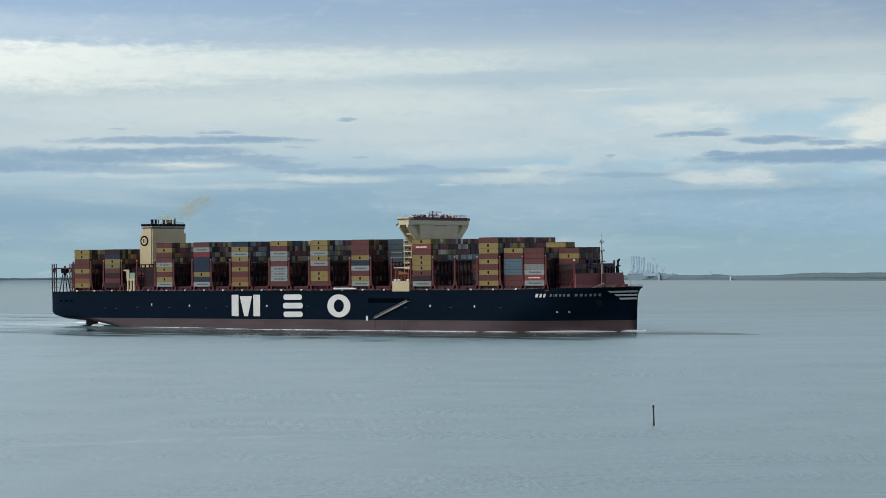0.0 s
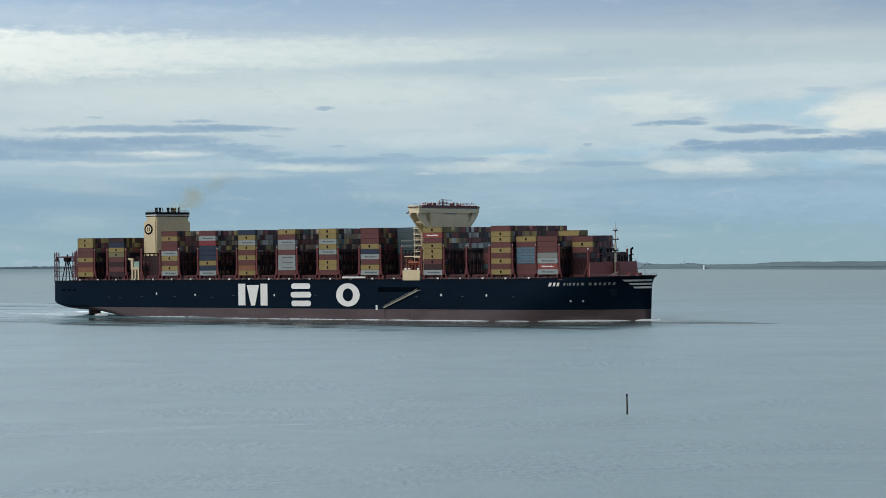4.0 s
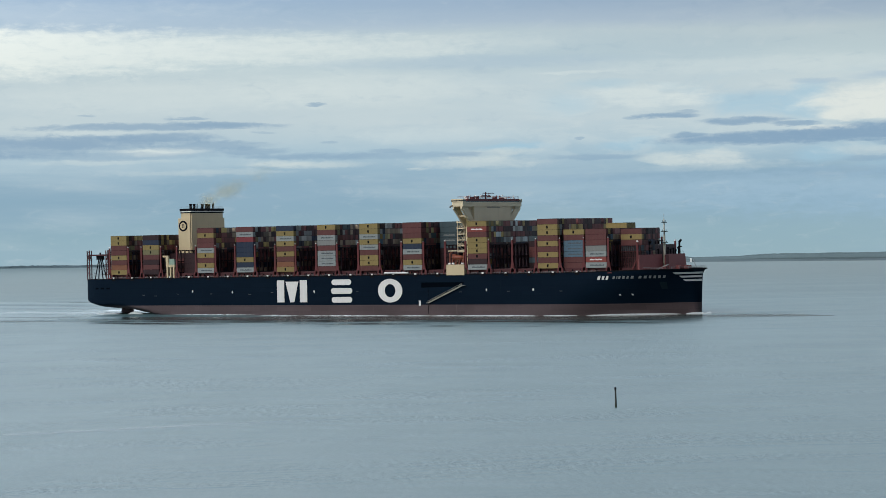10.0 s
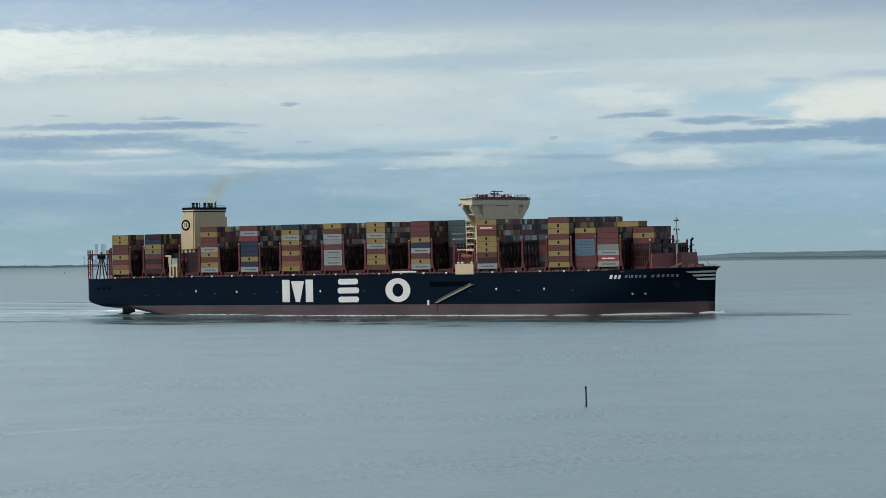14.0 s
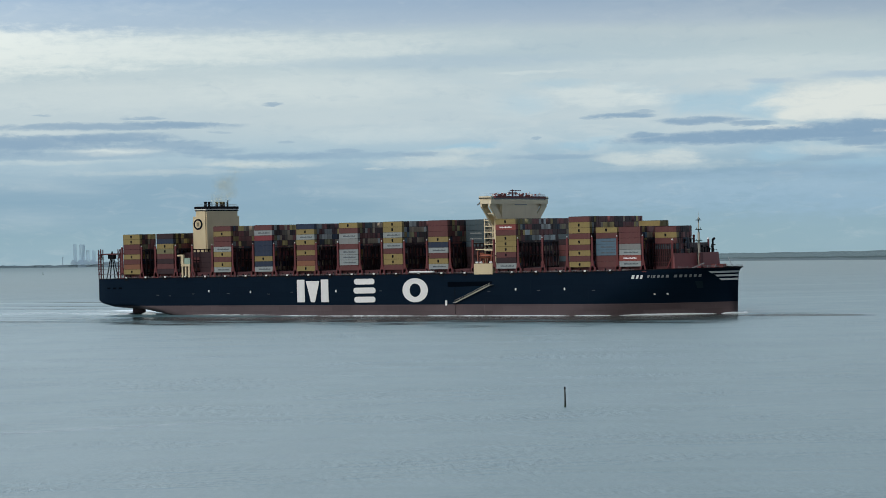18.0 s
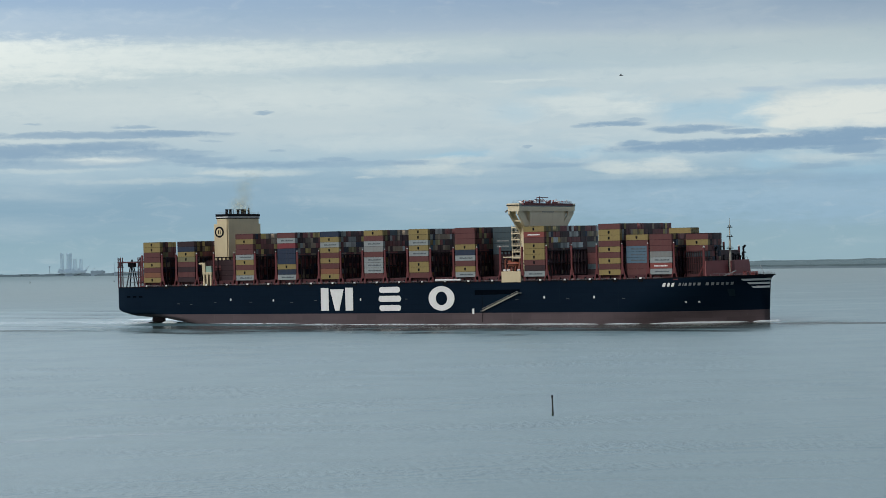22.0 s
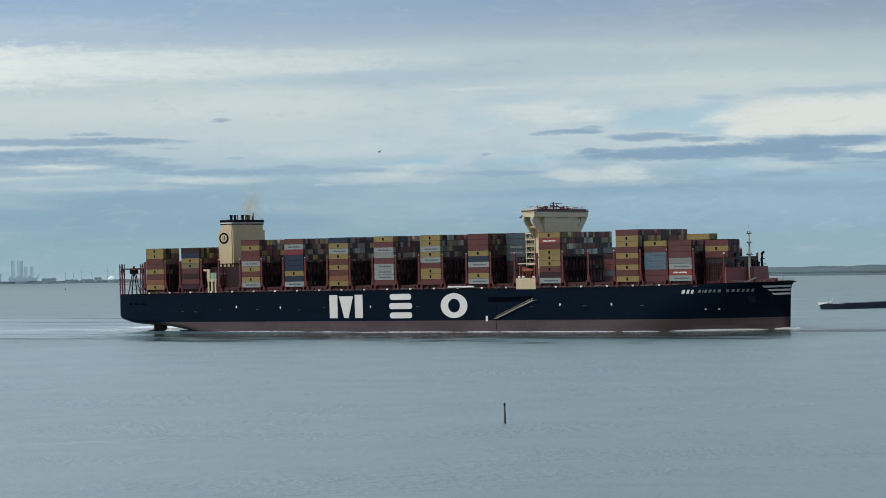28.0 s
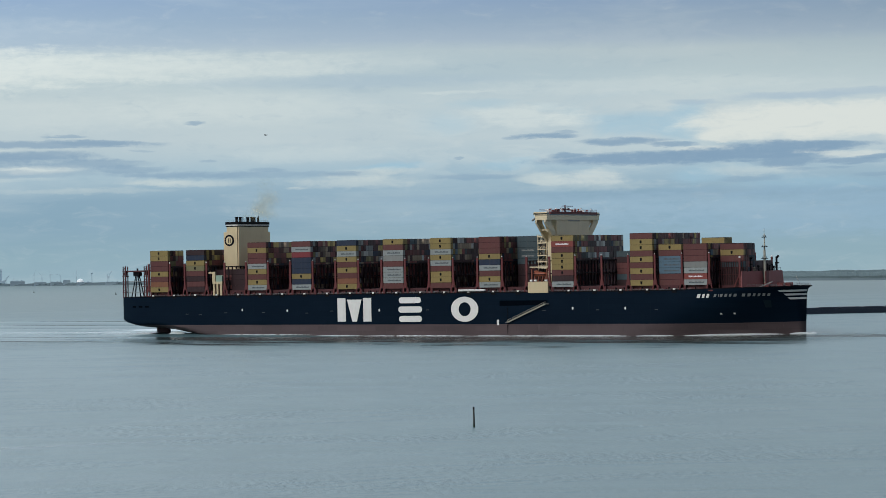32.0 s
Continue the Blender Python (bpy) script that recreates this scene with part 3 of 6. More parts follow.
def decal(name, corners, mat, label="", off=0.07, nx=6, nz=3):
    """A painted patch lying on the starboard side; corners in x and z, going round."""
    bm = bmesh.new()
    (a, b, c, d) = corners
    grid = []
    for i in range(nx + 1):
        s = i / nx
        col = []
        for j in range(nz + 1):
            t = j / nz
            x = (a[0] * (1 - s) + b[0] * s) * (1 - t) + (d[0] * (1 - s) + c[0] * s) * t
            z = (a[1] * (1 - s) + b[1] * s) * (1 - t) + (d[1] * (1 - s) + c[1] * s) * t
            x = min(x, stem_x(z) - 0.1)
            col.append(bm.verts.new((x, -half_breadth(x, z) - off, z)))
        grid.append(col)
    for p, q in zip(grid, grid[1:]):
        for j in range(nz):
            bm.faces.new((p[j], q[j], q[j + 1], p[j + 1]))
    return part(name, bm, mat, ship, label)


# the three large white marks on the side, as plain shapes
def side_marks():
    for pts in ([(144.5, 7.7), (149.6, 7.7), (149.6, 20.2), (144.5, 20.2)], [(150.6, 19.4), (159.6, 19.4), (156.5, 7.7), (153.7, 7.7)], [(160.6, 7.7), (165.6, 7.7), (165.6, 20.2), (160.6, 20.2)]):
        bm = bmesh.new()
        prism(bm, pts, -SIDE - 0.10, -SIDE + 0.05)
        part("side_mark", bm, M_WHITE, ship, "large white painted block")
    # three rounded bars, one above another
    for x0, x1, z0, z1 in ((182.6, 196.0, 17.2, 20.4), (182.2, 196.6, 12.3, 15.6), (182.6, 196.4, 7.4, 10.6)):
        pts = []
        for i in range(24):
            a = 2 * math.pi * i / 24
            pts.append(((x0 + x1) / 2 + math.copysign((x1 - x0) / 2 - 1.6, math.cos(a)) + 1.6 * math.cos(a), (z0 + z1) / 2 + (z1 - z0) / 2 * math.sin(a)))
        bm = bmesh.new()
        prism(bm, pts, -SIDE - 0.10, -SIDE + 0.05)
        part("side_mark", bm, M_WHITE, ship, "large white painted rounded bar")
    bm = bmesh.new()
    ring = []
    for i in range(40):
        a = 2 * math.pi * i / 40
        ring.append([bm.verts.new((222.0 + r * 1.22 * math.cos(a), y, 13.9 + r2 * math.sin(a))) for r, r2, y in ((6.6, 6.5, -SIDE - 0.1), (2.9, 3.6, -SIDE - 0.1), (2.9, 3.6, -SIDE + 0.05), (6.6, 6.5, -SIDE + 0.05))])
    for i in range(40):
        a, b = ring[i], ring[(i + 1) % 40]
        for j in range(4):
            bm.faces.new((a[j], b[j], b[(j + 1) % 4], a[(j + 1) % 4]))
    part("side_mark", bm, M_WHITE, ship, "large white painted ring")


side_marks()

# bow stripes and the unreadable name, as bars
for z, x0 in ((21.35, 388.6), (19.5, 390.3), (17.6, 391.4)):
    decal("bow_stripe", [(x0, z - 0.5), (398.5, z - 0.5), (398.5, z + 0.5), (x0 - 0.7, z + 0.5)], M_WHITE, "white painted bow stripe", nx=10, nz=2)
for i, (x, w) in enumerate([(351.4, 2.0), (354.0, 1.6), (356.2, 1.6)]):
    decal("name_bar", [(x, 18.7), (x + w * 0.8, 18.7), (x + w * 0.8 + 0.7, 20.6), (x + 0.7, 20.6)], M_WHITE, "white bar of the ship's name", nx=2, nz=2)
for x, w in [(360.0, 1.5), (362.0, 0.6), (363.0, 1.5), (365.1, 1.6), (367.2, 1.4), (369.3, 1.8), (373.0, 1.8), (375.4, 1.7), (377.6, 1.4), (379.6, 1.4), (381.5, 1.4), (383.4, 1.4)]:
    decal("name_bar", [(x, 19.1), (x + w * 0.75, 19.1), (x + w * 0.75 + 0.6, 20.5), (x + 0.6, 20.5)], M_GREY, "grey-white bar of the ship's name", nx=2, nz=2)


# marks, doors and small fittings on the side
def side_fittings():
    for x, z in ((83.0, 14.3), (112.4, 13.7), (170.5, 13.7), (284.1, 14.0), (313.1, 13.9)):
        bm = bmesh.new()
        rod(bm, (x, -SIDE - 0.12, z), (x, -SIDE + 0.1, z), 0.48, n=12)
        for v in bm.verts:
            v.co.z = z + (v.co.z - z) * 1.5
        part("draught_mark", bm, M_WHITE, ship)
    bm = bmesh.new()
    quad_box(bm, 240.8, 242.0, -SIDE - 0.12, -SIDE + 0.1, 5.6, 8.4)
    part("pilot_mark", bm, M_WHITE, ship)
    for x, z in ((54, 11.6), (45, 12.0), (96, 12.6), (140, 13.2), (199, 13.5), (297, 13.0), (329, 12.9), (267, 12.8), (124, 12.2), (71, 12.6)):
        decal("hull_fitting", [(x, z), (x + 1.8, z), (x + 1.8, z + 0.35), (x, z + 0.35)], M_FITTING, nx=1, nz=1)
    for x in (361.6, 367.6):
        decal("thruster_mark", [(x, 10.4), (x + 0.9, 10.4), (x + 0.9, 11.2), (x, 11.2)], M_WHITE, nx=1, nz=1)
    decal("anchor_pocket", [(381.6, 13.4), (384.0, 13.4), (384.4, 17.0), (381.4, 17.0)], M_TEAL, nx=4, nz=4)
    for x in (8.0, 12.5, 17.0):
        decal("name_bar", [(x, 15.9), (x + 2.6, 15.9), (x + 2.6, 16.9), (x, 16.9)], M_RECESS, nx=1, nz=1)
    # flat dark patch painted as a shaded recess, with the lowered accommodation ladder
    decal("ladder_recess", [(242.5, 15.4), (269.0, 15.9), (270.0, 18.2), (242.5, 18.2)], M_RECESS, off=0.05, nx=3, nz=1)
    bm = bmesh.new()
    a, b = Vector((247.6, -31.6, 7.2)), Vector((269.4, -31.6, 16.4))
    beam(bm, a + Vector((0, -0.5, 0)), b + Vector((0, -0.5, 0)), 0.16, 0.34)
    beam(bm, a + Vector((0, 0.5, 0)), b + Vector((0, 0.5, 0)), 0.16, 0.34)
    beam(bm, a + Vector((0, -0.5, 1.1)), b + Vector((0, -0.5, 1.1)), 0.10, 0.10)
    for i in range(23):
        p = a.lerp(b, i / 22)
        beam(bm, p + Vector((0, -0.5, 0)), p + Vector((0, -0.5, 1.1)), 0.08, 0.08)
        quad_box(bm, p.x - 0.2, p.x + 0.2, p.y - 0.5, p.y + 0.5, p.z, p.z + 0.06)
    part("accommodation_ladder", bm, M_MAST, ship, "pale aluminium ladder lowered along the side")
    for x0, x1, z in ((267.8, 271.0, 16.2), (246.2, 248.2, 7.0)):
        bm = bmesh.new()
        quad_box(bm, x0, x1, -31.9, -30.6, z, z + 0.3)
        part("ladder_platform", bm, M_GREY, ship)
    bm = bmesh.new()
    rod(bm, (247.2, -31.2, 1.2), (247.2, -31.2, 15.0), 0.12)
    part("boat_rope", bm, M_BLACK, ship)
    bm = bmesh.new()
    rod(bm, (218.8, -31.0, 23.6), (234.4, -31.0, 23.6), 0.55, n=10)
    part("stowed_ladder", bm, M_WHITE, ship, "white ladder stowed along the rail")


side_fittings()


# ---------------------------------------------------------------- cargo
BOX_L, BOX_W, BOX_H, PITCH = 12.19, 2.36, 2.896, 2.53
Z0 = 25.0


def container_mesh(key, length=BOX_L):
    """A steel box: corner posts and rails proud of ribbed sides, doors with lock bars at the forward end."""
    bm = bmesh.new()
    w, h = BOX_W, BOX_H - 0.11
    quad_box(bm, 0.08, length - 0.08, 0.06, w - 0.06, 0.10, h - 0.06)
    for x in (0.0, length - 0.18):
        for y in (0.0, w - 0.18):
            quad_box(bm, x, x + 0.18, y, y + 0.18, 0, h)
    for y in (0.0, w - 0.12):
        quad_box(bm, 0.18, length - 0.18, y, y + 0.12, 0.0, 0.16)
        quad_box(bm, 0.18, length - 0.18, y, y + 0.12, h - 0.12, h)
    n = 14
    for i in range(n):
        x = 0.5 + (length - 1.1) * i / (n - 1)
        quad_box(bm, x - 0.12, x + 0.12, 0.025, 0.07, 0.16, h - 0.12)
    for y in (0.62, 1.82):
        quad_box(bm, length - 0.085, length - 0.03, y - 0.04, y + 0.04, 0.15, h - 0.12)
    # black slab added as the shade in the gap below the next tier
    quad_box(bm, 0.2, length - 0.2, 0.12, w - 0.12, h - 0.05, h + 0.11, 1)
    return mesh_of("container", bm, [M_BOX[key], M_BLACK])


def mark_mesh(mark):
    """The owner's mark on the side, as plain shapes."""
    bm = bmesh.new()
    if mark == "emblem":
        quad_box(bm, 5.35, 6.45, -0.004, 0.03, 1.0, 2.1)
        quad_box(bm, 5.5, 6.3, -0.003, 0.03, 0.6, 1.02)
        return mesh_of("emblem", bm, M_BLACK)
    rng_m = random.Random(4)
    x, stop = (2.6, 10.4) if mark == "text" else (2.4, 9.8)
    while x < stop:
        w = rng_m.choice((0.55, 0.7, 0.85))
        quad_box(bm, x, x + w, -0.004, 0.03, 1.0, 1.0 + rng_m.choice((0.55, 0.7, 0.75)))
        x += w + 0.10
    return mesh_of("lettering", bm, {"text": M_SLATE, "pale": M_WHITE, "dim": M_BOX["a"]}[mark])


BOX_MESH, MARK_MESH, CARGO = {}, {}, []
M_SLATE = paint("slate_lettering", (0.075, 0.095, 0.115), 0.6, 0.2, 0.1)
MARKS = {"d": ("d", ""), "D": ("d", "dim"), "y": ("y", "emblem"), "r": ("r", ""), "w": ("w", "text"), "n": ("n", ""), "b": ("b", "text"), "o": ("o", "pale"), "s": ("s", ""),
         "m": ("m", ""), "g": ("g", ""), "a": ("a", ""), "t": ("t", ""), "p": ("y", ""), "R": ("r", "emblem"), "G": ("g", "emblem")}
LABEL = {"d": "dark blue-grey steel shipping container in a deck stack", "D": "dark blue-grey shipping container with a pale band of writing", "y": "mustard yellow shipping container with a dark emblem", "r": "rust-red steel shipping container in a deck stack",
         "w": "pale grey shipping container with a dark band of writing", "n": "navy blue steel shipping container in a deck stack", "b": "steel blue shipping container with a dark band of writing", "o": "orange-red shipping container with a band of white writing",
         "m": "dark maroon steel shipping container in a deck stack", "g": "olive green steel shipping container in a deck stack", "a": "grey steel shipping container in a deck stack", "t": "orange-brown steel shipping container in a deck stack",
         "p": "mustard yellow steel shipping container in a deck stack", "R": "rust-red shipping container with a dark emblem", "s": "scarlet steel shipping container in a deck stack", "G": "olive shipping container with a dark emblem"}


def one_box(code, x, y, z):
    """One container standing on the ship, at a place in the ship's space."""
    key, mark = MARKS[code]
    if key not in BOX_MESH:
        BOX_MESH[key] = container_mesh(key)
    ob = tagged(new("container", BOX_MESH[key]), LABEL[code], "container", "containers on the ship")
    if mark:
        if mark not in MARK_MESH:
            MARK_MESH[mark] = mark_mesh(mark)
        share("emblem" if mark == "emblem" else "lettering", MARK_MESH[mark], ob)
    CARGO.append((ob, Matrix.Translation((x, y, z))))
    return ob


# bays: start, first row's starboard edge, tiers of that outer row from below, number of rows, tiers of the inner rows
BAYS = [
    (20.8, -30.3, "ytryrryy", 24, 8, 24.5), (45.6, -30.3, "mrmrGynm", 24, 8, 24.5),
    (86.9, -30.3, "wyrywrryr", 24, 9, Z0), (115.6, -30.3, "wnynnnswr", 24, 9, Z0), (144.5, -30.3, "ytryrywyn", 24, 9, Z0),
    (173.2, -30.3, "rwwwrawry", 24, 9, Z0), (202.0, -30.3, "ryyrwywyy", 24, 9, Z0), (230.8, -30.3, "wyrwnyrrr", 24, 9, Z0),
    (272.5, -30.3, "wmRyyyroy", 24, 9, Z0 - 0.2), (316.1, -30.3, "yryryryyr", 24, 9, Z0), (330.5, -27.8, "rrbbbry", 22, 7, Z0),
    (344.9, -30.3, "wowarrr", 24, 7, Z0), (359.3, -18.3, "mmmdryr", 6, 7, Z0 - 0.3),
]
rest = []
rng = random.Random(5)
last_tint = [None, 'm']


def solid(x, y, z, tints=PALETTE):
    """Neighbouring rows often carry the same owner's boxes."""
    if last_tint[0] is None or rng.random() < 0.52 or last_tint[1] not in tints:
        last_tint[1] = rng.choice(tints)
    last_tint[0] = 1
    rest.append((x, y, z, PALETTE.index(last_tint[1]), x + BOX_L - rng.choice((0.0, 0.0, 0.12)), BOX_W - 0.08, BOX_H - 0.18))
    # dark filler slab in place of the shade between two tiers
    rest.append((x + 0.3, y - 0.05, z + BOX_H - 0.18, 0, x + BOX_L - 0.3, BOX_W, 0.18))


for x, y0, code, rows, tiers, z0 in BAYS:
    for i, c in enumerate(code):
        one_box(c, x, y0, z0 + i * BOX_H)
    lost = [1 if rng.random() < 0.10 and row > 3 else 0 for row in range(rows)]
    for tier in range(tiers):
        for row in range(1, rows):
            if x < 30 and row > 5 and tier > 4:
                continue
            if row == 1 or (row == 2 and tier > tiers - 4):
                one_box(rng.choice("rmmyr" if x > 355 else "yymrG" if x < 50 and tier > 4 else "yrrmwabgrmpn"), x, y0 + row * PITCH, z0 + tier * BOX_H)
            elif tier < tiers - lost[row]:
                solid(x, y0 + row * PITCH, z0 + tier * BOX_H, "yyymmkr" if x < 50 and tier > 5 else "rmrnrmk" if tier < 5 else "mmrrkmry" if x < 130 else "mrrrkmryr" if x > 310 else "mmrrkwgrmdykkramn")
# inner yellow tier over the forward bay, and bays that are only part filled
for row in range(9, 13):
    one_box("p", 344.9, -30.3 + row * PITCH, Z0 + 7 * BOX_H)
for row in range(6, 18):
    for tier in range(9):
        if row == 6:
            one_box("mmmmdDDdd"[tier], 245.3, -30.3 + row * PITCH, Z0 + tier * BOX_H)
        else:
            solid(245.3, -30.3 + row * PITCH, Z0 + tier * BOX_H)
for tier in range(4):
    for row in range(2, 21):
        if row == 2:
            one_box("m", 72.5, -30.3 + row * PITCH, Z0 + tier * BOX_H)
        else:
            solid(72.5, -30.3 + row * PITCH, Z0 + tier * BOX_H, "m")
    for row in (3, 4):
        one_box("m" if row == 4 or tier % 2 else "r", 59.5, -30.3 + row * PITCH, Z0 + tier * BOX_H)
for tier in range(6):
    for row in range(6, 21):
        if row == 6:
            one_box("mdrrmd"[tier], 301.7, -30.3 + row * PITCH, Z0 + tier * BOX_H)
        elif tier < 5:
            solid(301.7, -30.3 + row * PITCH, Z0 + tier * BOX_H, "m")
for tier in range(4):
    for row in range(6, 15):
        solid(359.3, -18.3 + row * PITCH, Z0 - 0.3 + tier * BOX_H, "m")


def build_rest():
    verts, faces = [], []
    for x, y, z, tint, x_end, wide, high in rest:
        n = len(verts)
        y1, z1 = y + wide, z + high
        verts += [(px, py, pz) for pz in (z, z1) for py in (y, y1) for px in (x, x_end)]
        faces += [tuple(n + i for i in f) for f in ((0, 2, 3, 1), (4, 5, 7, 6), (0, 1, 5, 4), (2, 6, 7, 3), (0, 4, 6, 2), (1, 3, 7, 5))]
    me = bpy.data.meshes.new("container_stack")
    me.from_pydata(verts, [], faces)
    me.materials.append(M_STACK)
    shade = me.attributes.new("tint", "FLOAT", "FACE")
    shade.data.foreach_set("value", [(t[3] + 0.5) / len(PALETTE) for t in rest for _ in range(6)])
    ob = tagged(new("container_stack", me), "inner rows of mixed rust-red, yellow and grey containers", "container", kind="stuff")
    CARGO.append((ob, Matrix.Identity(4)))


build_rest()


# hatch covers under the bays
def build_hatches():
    """Covers that carry the stacks; each one's top lies at the stack's foot."""
    for x, top in [(b[0], b[5]) for b in BAYS] + [(v, Z0) for v in (59.5, 72.5, 101.2, 130.1, 158.9, 187.6, 216.4, 245.3, 286.9, 301.7)]:
        wide = 28.6 if x < 355 else 20.0
        bm = bmesh.new()
        quad_box(bm, x + 0.95, x + 11.35, -wide, wide, 21.6, top)
        part("hatch_cover", bm, M_HATCH, ship)
        for xx in (x + 0.2, x + 11.4):
            bm = bmesh.new()
            quad_box(bm, xx, xx + 0.7, -wide - 1.7, wide + 1.7, 22, top)
            part("stacking_beam", bm, M_HATCH, ship)


build_hatches()


# ---------------------------------------------------------------- lashing bridges
def lashing_meshes():
    bm = bmesh.new()
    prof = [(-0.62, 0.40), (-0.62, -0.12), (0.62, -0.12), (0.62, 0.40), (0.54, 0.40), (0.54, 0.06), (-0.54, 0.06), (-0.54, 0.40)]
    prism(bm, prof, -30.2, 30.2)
    walk_deck = mesh_of("lashing_bridge", bm, M_MAROON_SHADE)
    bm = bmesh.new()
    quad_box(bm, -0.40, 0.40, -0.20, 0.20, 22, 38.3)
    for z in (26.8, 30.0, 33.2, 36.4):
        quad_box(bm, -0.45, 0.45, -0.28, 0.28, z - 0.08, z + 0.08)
    inner = mesh_of("post", bm, M_MAROON_SHADE)
    bm = bmesh.new()
    quad_box(bm, -0.5, 0.5, -0.35, 0.35, 25.4, 40.3)
    for sx in (-1, 1):
        beam(bm, (sx * 1.5, 0, 22.0), (sx * 0.35, 0, 28.6), 0.45, 0.6)
    quad_box(bm, -1.8, 1.8, -0.4, 0.4, 22.0, 22.6)
    quad_box(bm, -0.62, 0.62, -0.45, 0.45, 33.0, 33.4)
    outer = mesh_of("post", bm, M_DECKRED)
    bm = bmesh.new()
    bmesh.ops.create_icosphere(bm, subdivisions=1, radius=0.36)
    lampcap = mesh_of("floodlight", bm, M_WHITE)
    return walk_deck, inner, outer, lampcap


def build_lashing():
    deck_me, inner, outer, lampcap = lashing_meshes()
    xs = [19.6, 34.2, 44.4, 59.2] + [71.3 + 14.4 * k for k in range(13)] + [258.2, 271.2, 285.8, 300.4, 314.9, 329.4, 343.8, 358.2]
    for x in xs:
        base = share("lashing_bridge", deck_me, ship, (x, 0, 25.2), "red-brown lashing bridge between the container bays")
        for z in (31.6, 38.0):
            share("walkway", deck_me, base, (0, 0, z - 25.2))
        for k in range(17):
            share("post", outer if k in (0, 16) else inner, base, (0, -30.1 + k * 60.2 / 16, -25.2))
        for y in (-30.3, 30.3):
            share("floodlight", lampcap, base, (0, y, 15.5), "white floodlight")


build_lashing()


# lashing frame along the side of the foremost stack
def build_fore_frame():
    bm = bmesh.new()
    beam(bm, (358.8, -19.1, 36.2), (371.4, -19.1, 36.2), 0.5, 0.5)
    frame_top = part("lashing_frame", bm, M_HATCH, ship, "dark red-brown lashing frame beside the foremost stack")
    for z in (26.6, 29.8, 33.0):
        bm = bmesh.new()
        beam(bm, (358.8, -19.1, z), (371.4, -19.1, z), 0.35, 0.35)
        part("rail", bm, M_HATCH, frame_top)
    for i in range(11):
        bm = bmesh.new()
        x = 359.0 + i * 1.22
        quad_box(bm, x - 0.13, x + 0.13, -19.3, -18.9, 22.8, 36.2)
        part("post", bm, M_HATCH, frame_top)


build_fore_frame()


# lamps and clutter along the deck edge
def build_deck_edge():
    bm = bmesh.new()
    quad_box(bm, -0.62, 0.62, -0.5, 0.2, 0.3, 1.2)
    quad_box(bm, -0.45, 0.45, -0.62, -0.5, 0.4, 1.1)
    for sx in (-1, 1):
        rod(bm, (sx * 0.95, -0.4, -0.6), (sx * 0.95, -0.4, 1.0), 0.26, n=8, mi=1)
    quad_box(bm, -1.3, 1.3, -0.42, 0.1, -1.0, 0.1, 1)
    lamp_me = mesh_of("fairlead_light", bm, [M_WHITE, M_BLACK])
    bm = bmesh.new()
    quad_box(bm, -0.5, 0.5, -0.5, 0.5, 0, 1.6)
    rod(bm, (-1.6, 0, 0.5), (1.6, 0, 0.5), 0.35)
    quad_box(bm, 0.8, 1.3, -0.3, 0.3, 0, 2.2)
    bollard = mesh_of("mooring_fitting", bm, M_DECKRED)
    bm = bmesh.new()
    for i in range(9):
        rod(bm, (i * 1.6, 0, 0), (i * 1.6, 0, 1.15), 0.05, n=6)
    for z in (0.4, 0.78, 1.15):
        rod(bm, (0, 0, z), (12.8, 0, z), 0.045, n=6)
    railing = mesh_of("railing", bm, M_GREY)
    bm = bmesh.new()
    rod(bm, (0, 0, 0), (0, 0, 1.9), 0.22, n=8)
    rod(bm, (0, 0, 1.7), (0.0, -0.5, 2.1), 0.34, n=8)
    vent = mesh_of("deck_vent", bm, M_BLACK)
    bm = bmesh.new()
    quad_box(bm, -0.8, 0.8, -0.35, 0.35, 0, 1.1)
    quad_box(bm, -0.85, 0.85, -0.4, 0.4, 1.1, 1.2)
    locker = mesh_of("deck_locker", bm, M_DECKRED)
    bm = bmesh.new()
    rod(bm, (0, 0, 0.9), (13.4, 0, 0.9), 0.16, n=8)
    for i in range(5):
        quad_box(bm, 0.4 + i * 3.1, 0.65 + i * 3.1, -0.15, 0.15, 0, 0.9)
    pipe = mesh_of("deck_pipe", bm, M_MAROON_SHADE)
    r = random.Random(12)
    x = 22.8
    while x < 352:
        share("deck_pipe", pipe, ship, (x + 0.4, -29.9, deck_z(x) - 0.5))
        for off in (2.2, 6.6, 11.4):
            share("deck_vent" if off != 6.6 else "deck_locker", vent if off != 6.6 else locker, ship, (x + off + r.uniform(-0.8, 0.8), -29.3, deck_z(x) - 0.5))
        if not 258 < x < 272:
            share("fairlead_light", lamp_me, ship, (x, -30.3, deck_z(x) - 0.25))
        share("mooring_fitting", bollard, ship, (x + 4.6, -29.6, deck_z(x) - 0.5))
        share("mooring_fitting", bollard, ship, (x + 9.4, -29.4, deck_z(x) - 0.5))
        share("railing", railing, ship, (x + 0.6, -30.2, deck_z(x) - 0.3))
        x += 14.4


build_deck_edge()


